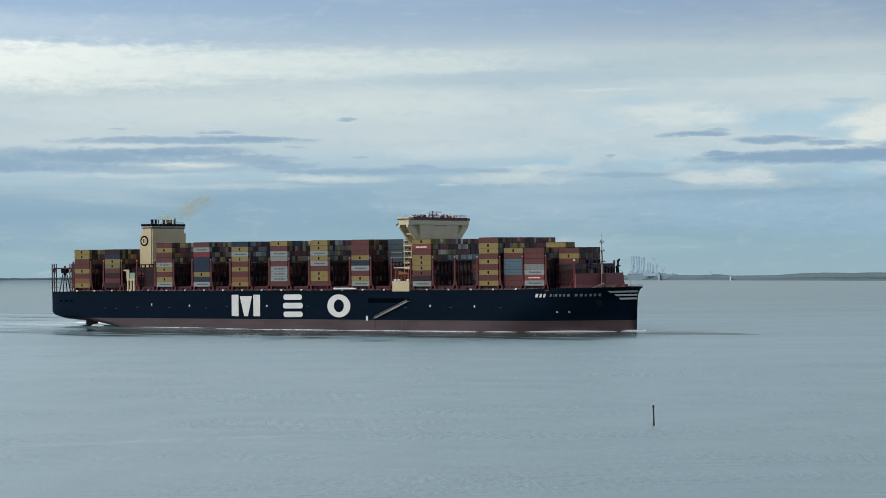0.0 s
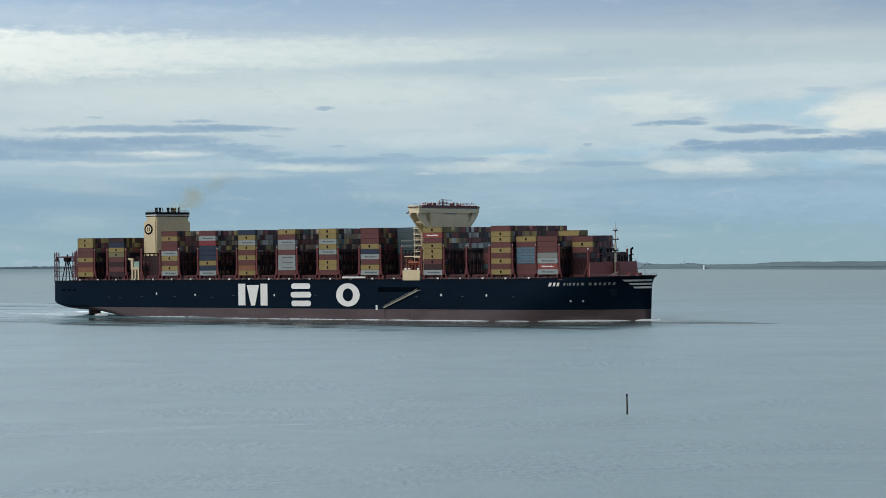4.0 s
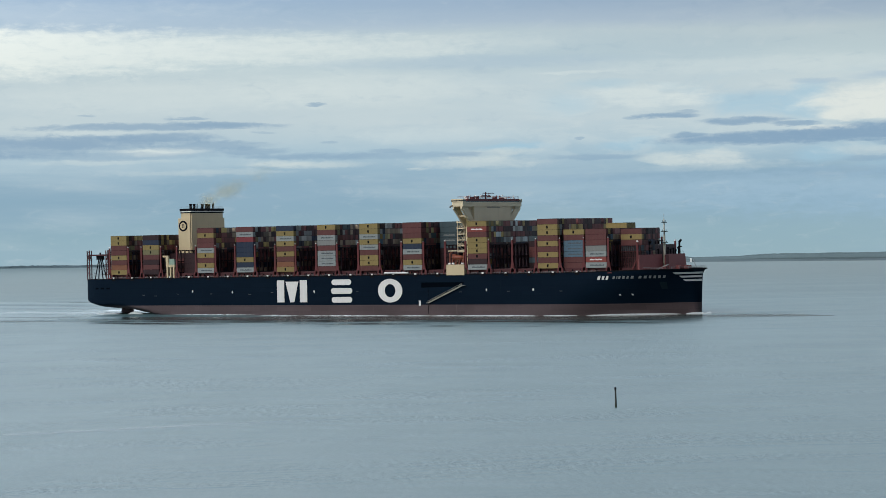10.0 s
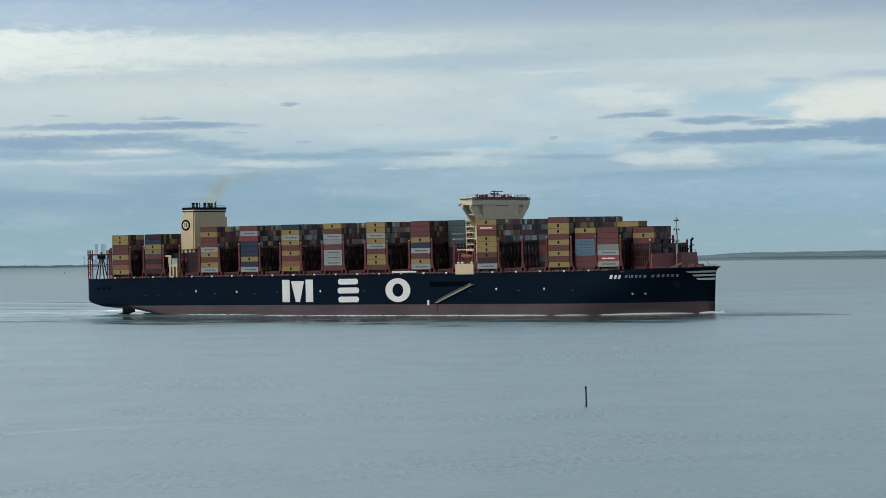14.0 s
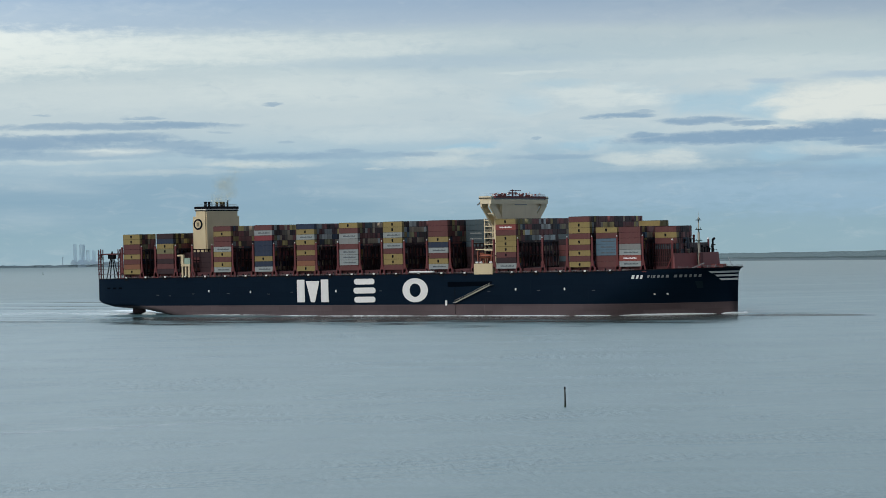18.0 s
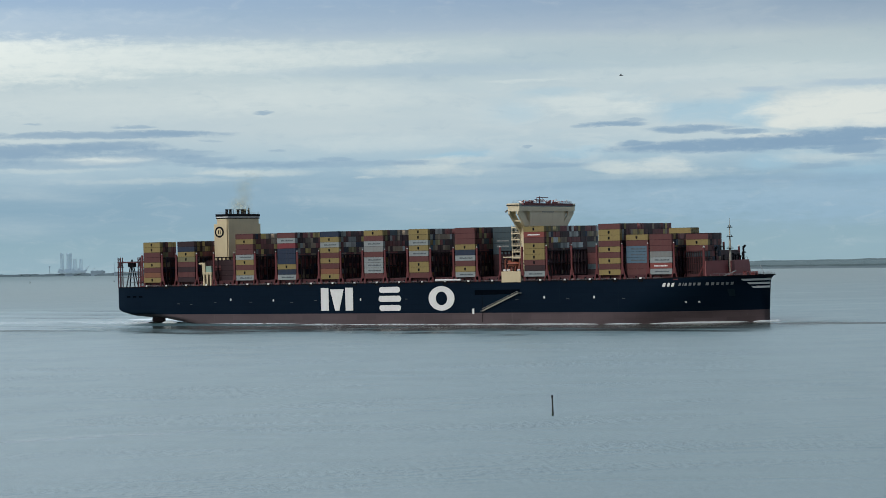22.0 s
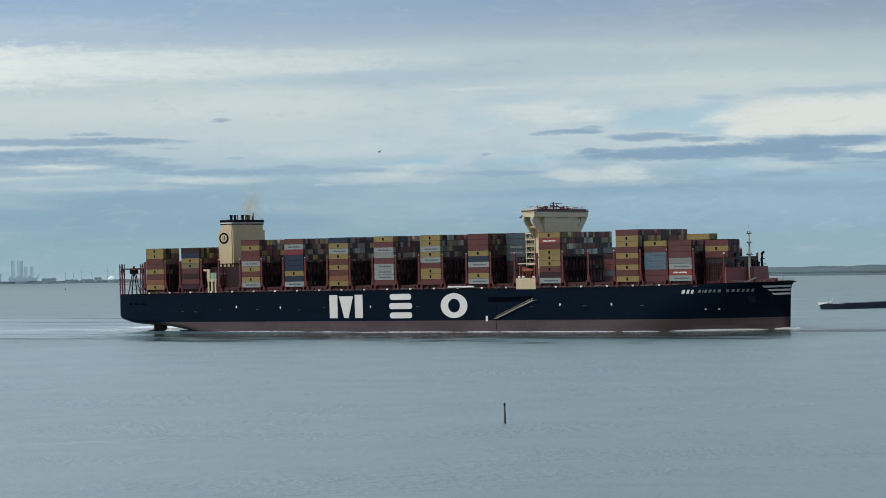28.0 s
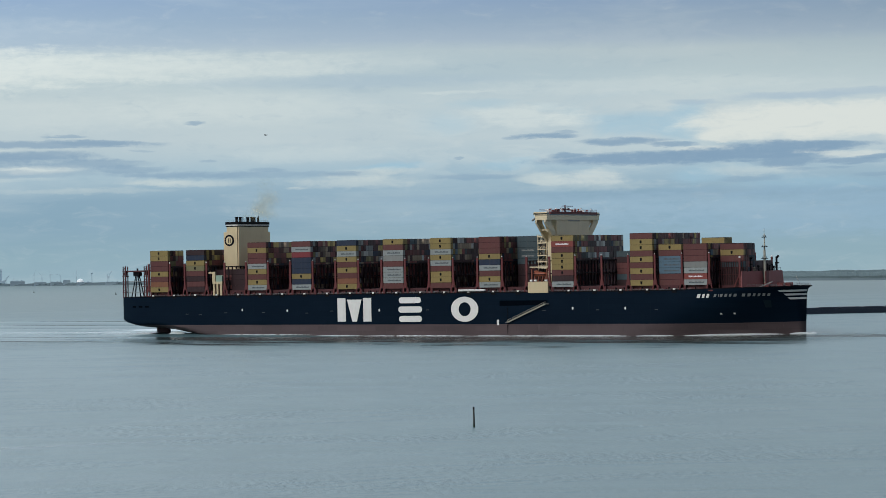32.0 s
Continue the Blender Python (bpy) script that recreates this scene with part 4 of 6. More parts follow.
# ---------------------------------------------------------------- stern mooring deck frames
def build_stern():
    M_STERN = paint("stern_maroon", (0.070, 0.020, 0.026), 0.7, 0.25, 0.3)
    for x in (1.6, 16.4):
        for y in (-28.0, 28.0):
            bm = bmesh.new()
            for dx, dy in ((-0.9, -0.9), (0.9, -0.9), (0.9, 0.9), (-0.9, 0.9)):
                quad_box(bm, x + dx - 0.22, x + dx + 0.22, y + dy - 0.22, y + dy + 0.22, 21.5, 39.2)
            for z in (24.6, 27.6, 30.6, 33.6, 36.6):
                quad_box(bm, x - 1.3, x + 1.3, y - 1.3, y + 1.3, z - 0.2, z + 0.2)
                beam(bm, (x - 0.9, y - 0.9, z), (x + 0.9, y - 0.9, z + 3.0), 0.18, 0.18)
            quad_box(bm, x - 0.7, x + 0.7, y - 0.5, y + 0.5, 34.0, 36.0)
            part("stern_tower", bm, M_STERN, ship, "maroon steel mooring tower with platforms")
    for z in (24.5, 27.6, 30.6, 36.4):
        for a, b in (((1.2, -28, z), (16.0, -28, z)), ((1.2, 28, z), (16.0, 28, z)), ((1.2, -28, z), (1.2, 28, z)), ((16.0, -28, z), (16.0, 28, z))):
            bm = bmesh.new()
            w = 0.8 if z > 36 else 0.28
            beam(bm, a, b, w, w)
            part("stern_rail", bm, M_STERN if w > 0.5 else M_GREY, ship)
    bm = bmesh.new()
    for sx, sy in ((-1, -1), (1, -1), (-1, 1), (1, 1)):
        beam(bm, (8.6 + sx * 3.2, -26 + sy * 1.6, 21.5), (8.6 + sx * 0.5, -26 + sy * 0.4, 35.5), 0.5, 0.5)
    quad_box(bm, 6.6, 10.6, -27.4, -24.6, 33.6, 36.4)
    rod(bm, (8.6, -26, 36.2), (8.6, -26, 38.0), 0.5)
    part("radar_mast", bm, M_BLACK, ship, "dark four-legged stern mast")


build_stern()

bm = bmesh.new()
prism(bm, [(1.5, -3), (11.5, -3), (11.0, 7.2), (3.0, 7.2)], -0.6, 0.6)
part('rudder', bm, M_MAROON_SHADE, ship)


# ---------------------------------------------------------------- funnel and engine casing
def build_funnel():
    bm = bmesh.new()
    b = quad_box(bm, 60.9, 71.1, -16.2, 16.2, 22.0, 57.2)
    t = quad_box(bm, 62.4, 70.6, -15.3, 15.3, 57.2, 60.2)
    bmesh.ops.bevel(bm, geom=[e for e in bm.edges if abs(e.verts[0].co.z - e.verts[1].co.z) > 1], offset=0.7, segments=2, affect="EDGES")
    body = part("funnel", bm, M_CREAM, ship, "cream-painted funnel casing with a black top band")
    for z0, z1, m, o in ((60.2, 60.8, M_BLACK, 0.12), (60.8, 61.5, M_WHITE, 0.0), (61.5, 62.9, M_BLACK, 0.25)):
        bm = bmesh.new()
        quad_box(bm, 62.4 - o, 70.6 + o, -15.3 - o, 15.3 + o, z0, z1)
        part("funnel_band", bm, m, body)
    # ring emblem as a plain shape on the starboard side
    bm = bmesh.new()
    rod(bm, (65.2, -16.4, 52.6), (65.2, -16.1, 52.6), 3.2, n=28)
    part("emblem_disc", bm, M_BLACK, body)
    bm = bmesh.new()
    rod(bm, (65.2, -16.46, 52.6), (65.2, -16.35, 52.6), 2.15, n=28)
    part("emblem_field", bm, M_CREAM, body)
    bm = bmesh.new()
    for dx in (-0.95, 0.25):
        quad_box(bm, 65.4 + dx, 65.4 + dx + 0.5, -16.52, -16.4, 51.4, 53.8)
    part("emblem_bar", bm, M_BLACK, body)
    for x, y, r, h in ((66.0, -9.5, 0.9, 65.7), (67.2, -7.6, 0.8, 65.7), (66.6, -4.2, 0.25, 65.6), (66.0, 1.4, 0.9, 65.7), (67.6, 3.2, 0.9, 65.7), (67.0, 5.4, 0.7, 65.6), (66.2, 8.0, 0.55, 65.7), (67.4, 9.6, 0.55, 65.5), (66.6, 11.2, 0.35, 66.6)):
        bm = bmesh.new()
        rod(bm, (x - 0.3, y, 62.7), (x - 0.3, y, h), r * 0.9, n=10)
        rod(bm, (x - 0.3, y, h - 0.5), (x - 0.3, y, h), r * 1.12, n=10)
        part("exhaust_pipe", bm, M_BLACK, body)
    bm = bmesh.new()
    for y in (-14.8, 14.8):
        for i in range(6):
            rod(bm, (62.8 + i * 1.45, y, 62.9), (62.8 + i * 1.45, y, 64.0), 0.05, n=6)
        rod(bm, (62.8, y, 64.0), (70.2, y, 64.0), 0.05, n=6)
    for i in range(25):
        rod(bm, (70.4, -14.8 + i * 1.233, 62.9), (70.4, -14.8 + i * 1.233, 64.0), 0.05, n=6)
    rod(bm, (70.4, -14.8, 64.0), (70.4, 14.8, 64.0), 0.05, n=6)
    part("funnel_railing", bm, M_GREY, body)
    # provision gantry beside the casing
    bm = bmesh.new()
    for x in (64.2, 66.6, 69.0):
        quad_box(bm, x - 0.55, x + 0.55, -30.6, -29.6, 21.9, 29.6)
    quad_box(bm, 63.4, 69.8, -30.7, -29.4, 28.6, 30.0)
    quad_box(bm, 63.2, 65.2, -30.6, -29.5, 30.0, 35.4)
    quad_box(bm, 60.8, 65.2, -30.5, -29.6, 34.4, 35.4)
    gantry = part("provision_crane", bm, M_CREAM, ship, "cream provision crane frame at the rail")
    bm = bmesh.new()
    quad_box(bm, 65.6, 69.6, -30.4, -27.6, 30.0, 33.4)
    part("crane_cabin", bm, M_GREEN, gantry, "pale green cover")


build_funnel()


# ---------------------------------------------------------------- accommodation and bridge
def build_bridge():
    bm = bmesh.new()
    quad_box(bm, 264.7, 270.2, -19.0, 19.0, 22.0, 61.0)
    tower = part("accommodation_block", bm, M_IVORY, ship, "cream accommodation tower under the wide bridge")
    bm = bmesh.new()
    quad_box(bm, 263.6, 270.5, -30.65, 30.65, 58.9, 61.3)
    part("bridge_wing", bm, M_IVORY, tower)
    # block added behind the braces to shut out sky and darken the gap
    bm = bmesh.new()
    quad_box(bm, 265.6, 268.6, -25.4, 25.4, 52.8, 58.95)
    for v in bm.verts:
        if v.co.z < 55:
            v.co.y *= 0.80
    part("wing_house", bm, M_IVORY, tower, "cream block added behind wing braces to close off the sky")
    for sgn in (-1, 1):
        for x in (264.3, 269.3):
            bm = bmesh.new()
            outline = [(30.65, 58.9), (30.65, 57.6), (19.0, 47.4), (19.0, 52.6), (20.6, 54.0), (24.2, 57.2), (24.2, 58.9)]
            a = [bm.verts.new((x - 0.5, sgn * y, z)) for y, z in outline]
            b = [bm.verts.new((x + 0.5, sgn * y, z)) for y, z in outline]
            bm.faces.new(a)
            bm.faces.new(b[::-1])
            for i in range(7):
                bm.faces.new((a[i], b[i], b[(i + 1) % 7], a[(i + 1) % 7]))
            part("wing_brace", bm, M_IVORY, tower)
        bm = bmesh.new()
        beam(bm, (264.3, sgn * 25, 53.9), (269.3, sgn * 25, 53.9), 0.8, 0.8)
        part("brace_tie", bm, M_IVORY, tower)
        bm = bmesh.new()
        quad_box(bm, 263.2, 270.7, sgn * 29.6 - 1.3, sgn * 29.6 + 1.3, 61.3, 63.0)
        part("wing_cab", bm, M_IVORY, tower)
        bm = bmesh.new()
        quad_box(bm, 263.1, 270.8, sgn * 29.6 - 1.4, sgn * 29.6 + 1.4, 61.7, 62.3)
        part("wing_window", bm, M_GLASS, tower)
        bm = bmesh.new()
        rod(bm, (263.0, sgn * 32.0, 58.6), (263.4, sgn * 30.4, 59.6), 0.5)
        part("search_light", bm, M_GREY, tower)
    bm = bmesh.new()
    quad_box(bm, 264.0, 270.35, -28.2, 28.2, 61.3, 61.9)
    part("wheelhouse_window", bm, M_GLASS, tower)
    bm = bmesh.new()
    quad_box(bm, 263.4, 270.6, -26.0, 28.2, 61.9, 63.1)
    part("monkey_deck", bm, M_DECKRED, tower, "red-brown painted top of the wheelhouse")
    bm = bmesh.new()
    for i in range(37):
        y = -25.8 + i * 1.49
        rod(bm, (270.4, y, 63.1), (270.4, y, 64.3), 0.06, n=6)
    for z in (63.7, 64.3):
        rod(bm, (270.4, -25.8, z), (270.4, 27.9, z), 0.06, n=6)
        for y in (-25.8, 27.9):
            rod(bm, (263.6, y, z), (270.4, y, z), 0.06, n=6)
    part("top_railing", bm, M_DECKRED, tower)
    for x, y, w, h in ((266, -14, 2.2, 1.1), (265, -7.5, 1.5, 1.6), (266, 9.5, 1.8, 1.3), (266, 16.5, 2.6, 0.9), (266, -20, 1.2, 1.2), (265, 22.0, 1.0, 1.3)):
        bm = bmesh.new()
        quad_box(bm, x - 1, x + 1, y - w / 2, y + w / 2, 63.1, 63.1 + h)
        bmesh.ops.bevel(bm, geom=bm.edges[:], offset=0.12, segments=1, affect="EDGES")
        part("roof_locker", bm, M_DECKRED if w > 1.4 else M_WHITE, tower)
    r = random.Random(8)
    for i in range(14):
        y = -24.5 + i * 3.9 + r.uniform(-1, 1)
        x = r.uniform(264.5, 269.6)
        h = r.uniform(0.7, 1.9)
        bm = bmesh.new()
        rod(bm, (x, y, 63.1), (x, y, 63.1 + h), 0.09, n=6)
        quad_box(bm, x - 0.3, x + 0.3, y - 0.35, y + 0.35, 63.1 + h - 0.15, 63.1 + h + 0.4)
        part("roof_lamp", bm, M_WHITE if i % 3 else M_LIGHT_RED, tower)
    bm = bmesh.new()
    rod(bm, (265, 1.5, 63.1), (265, 1.5, 66.9), 0.5, 0.3)
    quad_box(bm, 264.0, 266.4, -2.2, 5.2, 64.3, 64.7)
    beam(bm, (265, -1.0, 66.3), (265, 10.5, 66.3), 0.4, 0.35)
    beam(bm, (265.4, -4.5, 65.1), (265.4, 5.5, 65.1), 0.4, 0.4)
    rod(bm, (265, -2.0, 63.1), (265, -2.0, 66.4), 0.12)
    rod(bm, (265, 5.0, 63.1), (265, 5.0, 66.2), 0.12)
    part("radar_mast", bm, M_DECKRED, tower, "red-brown radar mast with scanner bars")
    for x, y, r in ((262, -9, 0.7), (263, -5, 0.55), (262, 8.5, 0.6), (264, 13.0, 0.5), (262, -16.0, 0.45)):
        bm = bmesh.new()
        bmesh.ops.create_icosphere(bm, subdivisions=2, radius=r, matrix=Matrix.Translation((x + 3, y, 64.5)))
        rod(bm, (x + 3, y, 63.1), (x + 3, y, 64.2), 0.12)
        part("satellite_dome", bm, M_WHITE if r > 0.5 else M_ORANGE, tower)
    for i, z in enumerate((56.6, 50.4)):
        for y in (-15, -9, -3, 3, 9, 15):
            bm = bmesh.new()
            quad_box(bm, 270.1, 270.27, y - 0.4, y + 0.4, z - 0.4, z + 0.4)
            part("cabin_window", bm, M_GLASS, tower) if i else bm.free()
    bm = bmesh.new()
    quad_box(bm, 270.1, 270.45, -5.5, 7.5, 58.3, 58.7)
    part("front_fitting", bm, M_GREY, tower)
    # outside stairs on the starboard after corner
    # dark box added for the shade between the stair landings
    bm = bmesh.new()
    quad_box(bm, 263.4, 264.68, -18.8, -14.2, 22.0, 51.0)
    part("stair_trunk", bm, M_MAROON_SHADE, tower, "dark box added as the shade behind the stairs")
    for i, z in enumerate((34.6, 37.8, 41.0, 44.2, 47.4, 50.6)):
        bm = bmesh.new()
        quad_box(bm, 259.2, 264.6, -19.8, -14.0, z - 0.4, z + 0.15)
        for zz in (0.6, 1.15):
            rod(bm, (259.3, -19.7, z + zz), (264.5, -19.7, z + zz), 0.06, n=6)
        for x in (259.3, 261.0, 262.7, 264.4):
            rod(bm, (x, -19.7, z), (x, -19.7, z + 1.15), 0.06, n=6)
        landing = part("stair_landing", bm, M_IVORY, tower, "cream stair landing with railing")
        if i < 5:
            bm = bmesh.new()
            x0, x1 = (259.8, 263.2) if i % 2 else (263.2, 259.8)
            beam(bm, (x0, -18.6, z), (x1, -18.6, z + 3.2), 0.9, 0.14)
            part("stair_flight", bm, M_GREY, landing)
    for x in (259.5, 264.4):
        bm = bmesh.new()
        quad_box(bm, x - 0.14, x + 0.14, -19.6, -19.3, 22, 51.4)
        part("stair_post", bm, M_IVORY, tower)
    # lifeboat station in the cream side box
    bm = bmesh.new()
    b = quad_box(bm, 259.1, 270.6, -31.0, -22.0, 21.9, 27.6)
    bmesh.ops.bevel(bm, geom=bm.edges[:], offset=0.15, segments=1, affect="EDGES")
    station = part("lifeboat_station", bm, M_CREAM, ship, "cream steel side house under the lifeboat")
    # enclosed boat: full hull, canopy with a conning hood, on a cradle under the davits
    bm = bmesh.new()
    bmesh.ops.create_uvsphere(bm, u_segments=20, v_segments=12, radius=1.0)
    for v in bm.verts:
        sx = math.copysign(abs(v.co.x) ** 0.7, v.co.x)
        v.co = Vector((265.2 + sx * 3.9, -28.6 + v.co.y * 1.5, 31.4 + v.co.z * (1.25 if v.co.z > 0 else 1.15)))
    boat = part("lifeboat", bm, M_ORANGE, station, "orange enclosed lifeboat", True)
    bm = bmesh.new()
    quad_box(bm, 262.0, 264.2, -29.4, -27.8, 32.3, 33.3)
    bmesh.ops.bevel(bm, geom=bm.edges[:], offset=0.2, segments=2, affect="EDGES")
    part("conning_hood", bm, M_ORANGE, boat)
    bm = bmesh.new()
    quad_box(bm, 261.6, 268.8, -30.16, -30.02, 31.15, 31.4)
    part("fender_strip", bm, M_BLACK, boat)
    for x in (262.3, 264.6, 266.8, 268.6):
        bm = bmesh.new()
        beam(bm, (x, -30.0, 27.5), (x + 0.3, -29.2, 30.8), 0.5, 0.5)
        beam(bm, (x + 0.3, -27.0, 27.5), (x + 0.3, -28.0, 30.8), 0.4, 0.4)
        part("cradle", bm, M_BOATRED, station)
    for x in (260.9, 269.6):
        bm = bmesh.new()
        beam(bm, (x, -29.6, 27.6), (x, -29.6, 33.8), 0.6, 0.7)
        beam(bm, (x, -29.6, 33.8), (x + 0.2, -27.0, 34.8), 0.5, 0.6)
        part("davit", bm, M_BOATRED, station)
    bm = bmesh.new()
    quad_box(bm, 259.8, 270.0, -29.8, -26.8, 34.8, 35.3)
    part("davit_deck", bm, M_IVORY, station)
    for x in (260.2, 262.6, 268.6):
        bm = bmesh.new()
        rod(bm, (x, -30.4, 28.2), (x + 1.4, -30.4, 28.2), 0.5, n=10)
        part("life_raft", bm, M_WHITE, station)


build_bridge()


# ---------------------------------------------------------------- forecastle
def build_forecastle():
    for (xa, ya), (xb, yb) in (((372.0, -22.4), (375.0, -1.7)), ((376.0, 1.4), (376.4, 23.2))):
        bm = bmesh.new()
        foot = [(xa, ya), (xb, yb), (xb - 0.7, yb), (xa - 0.7, ya)]
        low = [bm.verts.new((x, y, 22.9)) for x, y in foot]
        top = [bm.verts.new((x - 0.5, y * 0.955, 31.2)) for x, y in foot]
        bm.faces.new(low)
        bm.faces.new(top)
        for i in range(4):
            bm.faces.new((low[i], low[(i + 1) % 4], top[(i + 1) % 4], top[i]))
        plate = part("breakwater", bm, M_LIGHT_RED, ship, "light red steel breakwater plate")
        for k in range(7):
            s = (k + 0.5) / 7
            x, y = xa + (xb - xa) * s - 0.7, ya + (yb - ya) * s
            bm = bmesh.new()
            prism(bm, [(x - 1.6, 23.0), (x, 23.0), (x - 0.5, 30.4)], y * 0.97 - 0.1, y * 0.97 + 0.1)
            part("bracket", bm, M_MAROON_SHADE, plate)
    bm = bmesh.new()
    quad_box(bm, 376.1, 376.7, -2.0, 1.7, 23.0, 30.9)
    part("breakwater_middle", bm, M_DECKRED, ship)
    bm = bmesh.new()
    rod(bm, (375.2, 0, 23.0), (375.2, 0, 41.5), 0.75, 0.55, n=12)
    rod(bm, (375.2, 0, 41.5), (375.2, 0, 49.5), 0.4, 0.25, n=10)
    rod(bm, (375.2, 0, 49.5), (375.2, 0, 52.4), 0.12, n=6)
    mast = part("foremast", bm, M_MAST, ship, "pale cream foremast with dark crosstrees")
    for z, w in ((37.2, 2.6), (43.0, 2.4), (47.8, 1.7)):
        bm = bmesh.new()
        quad_box(bm, 374.4, 376.0, -w, w, z - 0.18, z + 0.18)
        for y in (-w + 0.2, w - 0.2):
            rod(bm, (375.2, y, z), (375.2, y, z + 1.0), 0.16)
        part("crosstree", bm, M_BLACK, mast)
    for y in (-21.5, 21.5):
        bm = bmesh.new()
        quad_box(bm, 370.2, 371.0, y - 0.45, y + 0.45, 22.8, 37.8)
        beam(bm, (370.6, y, 30), (367.2, y, 23.0), 0.5, 0.6)
        post = part("lashing_post", bm, M_DECKRED, ship)
        bm = bmesh.new()
        bmesh.ops.create_icosphere(bm, subdivisions=1, radius=0.6, matrix=Matrix.Translation((370.6, y, 38.2)))
        part("floodlight", bm, M_WHITE, post)
    for y, h, x in ((-9.5, 37.6, 371.2), (20.6, 38.0, 373.5)):
        bm = bmesh.new()
        rod(bm, (x, y, 23), (x, y, h), 0.55, n=8)
        quad_box(bm, x - 0.5, x + 1.1, y - 0.9, y + 0.9, h - 3.4, h - 2.8)
        rod(bm, (x, y, h - 0.6), (x + 1.3, y - 0.6, h + 0.4), 0.6)
        part("deck_crane_post", bm, M_BLACK, ship)
    for y, h in ((-3.5, 34.0), (2.0, 33.2), (5.0, 34.8), (8.0, 34.0), (11.5, 34.4), (14.0, 33.5), (17.0, 34.6)):
        bm = bmesh.new()
        rod(bm, (373.2 if y < 0 else 374.6, y, 23.2), (373.2 if y < 0 else 374.6, y, h), 0.35)
        rod(bm, (373.2 if y < 0 else 374.6, y, h - 0.8), (373.2 if y < 0 else 374.6, y, h), 0.7, 0.5, n=10)
        part("ventilator", bm, M_BLACK, ship)
    bm = bmesh.new()
    for i in range(16):
        y = -24 + i * 3.2
        rod(bm, (374.2, y, 31.0), (374.2, y, 32.4), 0.06, n=6)
    rod(bm, (374.2, -24, 32.4), (374.2, 24, 32.4), 0.07, n=6)
    part("breakwater_railing", bm, M_BLACK, ship)
    for x, y in ((380, -9), (380, 9), (386, -5), (386, 5)):
        bm = bmesh.new()
        rod(bm, (x, y - 1.5, 24.3), (x, y + 1.5, 24.3), 0.9, n=12)
        quad_box(bm, x - 1.2, x + 1.2, y - 1.9, y - 1.5, 23, 25.2)
        quad_box(bm, x - 1.2, x + 1.2, y + 1.5, y + 1.9, 23, 25.2)
        part("windlass", bm, M_DECKRED, ship)
    bm = bmesh.new()
    beam(bm, (379.0, -17.5, 23.4), (384.5, -14.0, 26.0), 0.5, 0.5)
    part("gangway_boom", bm, M_GREY, ship)
    for sgn in (-1, 1):
        bm = bmesh.new()
        last = None
        for x in (376, 380, 384, 388, 391, 394, 396.5, 398.4):
            z = deck_z(x)
            p = Vector((x, sgn * max(half_breadth(x, z - 0.1) - 0.3, 0.05), z))
            rod(bm, p, p + Vector((0, 0, 1.2)), 0.06, n=6)
            if last is not None:
                rod(bm, last + Vector((0, 0, 1.2)), p + Vector((0, 0, 1.2)), 0.05, n=6)
                rod(bm, last + Vector((0, 0, 0.6)), p + Vector((0, 0, 0.6)), 0.05, n=6)
            last = p
        part("bow_railing", bm, M_GREY, ship)
    bm = bmesh.new()
    rod(bm, (394.0, 0, 23), (391.5, 0, 28.5), 0.14)
    part("jack_staff", bm, M_GREY, ship)


build_forecastle()


# ---------------------------------------------------------------- foam round the hull, in rigid pieces that go with the ship
def ribbon(bm, pts, z=0.0, lip=0.9):
    """A flat strip; pts: x, outer y, inner y."""
    n = len(pts) - 1
    rows = [[bm.verts.new((x, ya, z)), bm.verts.new((x, yb, z + lip * (0.15 + math.sin(math.pi * i / n) ** 0.6)))] for i, (x, ya, yb) in enumerate(pts)]
    for a, b in zip(rows, rows[1:]):
        bm.faces.new((a[0], b[0], b[1], a[1]))


wake = tagged(new("ship_wake"), "white bow wave and churned stern wake beside the hull", "wake")


def wave_z(x):
    """The height of the ship's own wave along the side, highest under the quarter."""
    return lerp(x, (-12, 8, 26, 45, 70, 110, 150, 190), (0.0, 0.5, 0.9, 1.0, 0.8, 0.45, 0.1, 0.0))


def build_side_wave():
    bm = bmesh.new()
    rows = []
    for i in range(61):
        x = -14 + 266 * i / 60
        inner = lerp(x, (-14, 30, 60, 80), (-8.0, -8.0, -20.0, -29.0))
        outer = -46.0 - 4.0 * noise.noise((x * 0.02, 3.0, 0))
        row = []
        for k in range(11):
            f = k / 10
            row.append(bm.verts.new((x, outer + (inner - outer) * f, -0.04 + wave_z(x) * (0.5 - 0.5 * math.cos(math.pi * min(f * 1.5, 1.0))))))
        rows.append(row)
    for p, q in zip(rows, rows[1:]):
        for k in range(10):
            bm.faces.new((p[k], q[k], q[k + 1], p[k + 1]))
    part("quarter_wave", bm, M_SWELL, wake, "smooth swell lifted along the ship's quarter", True)


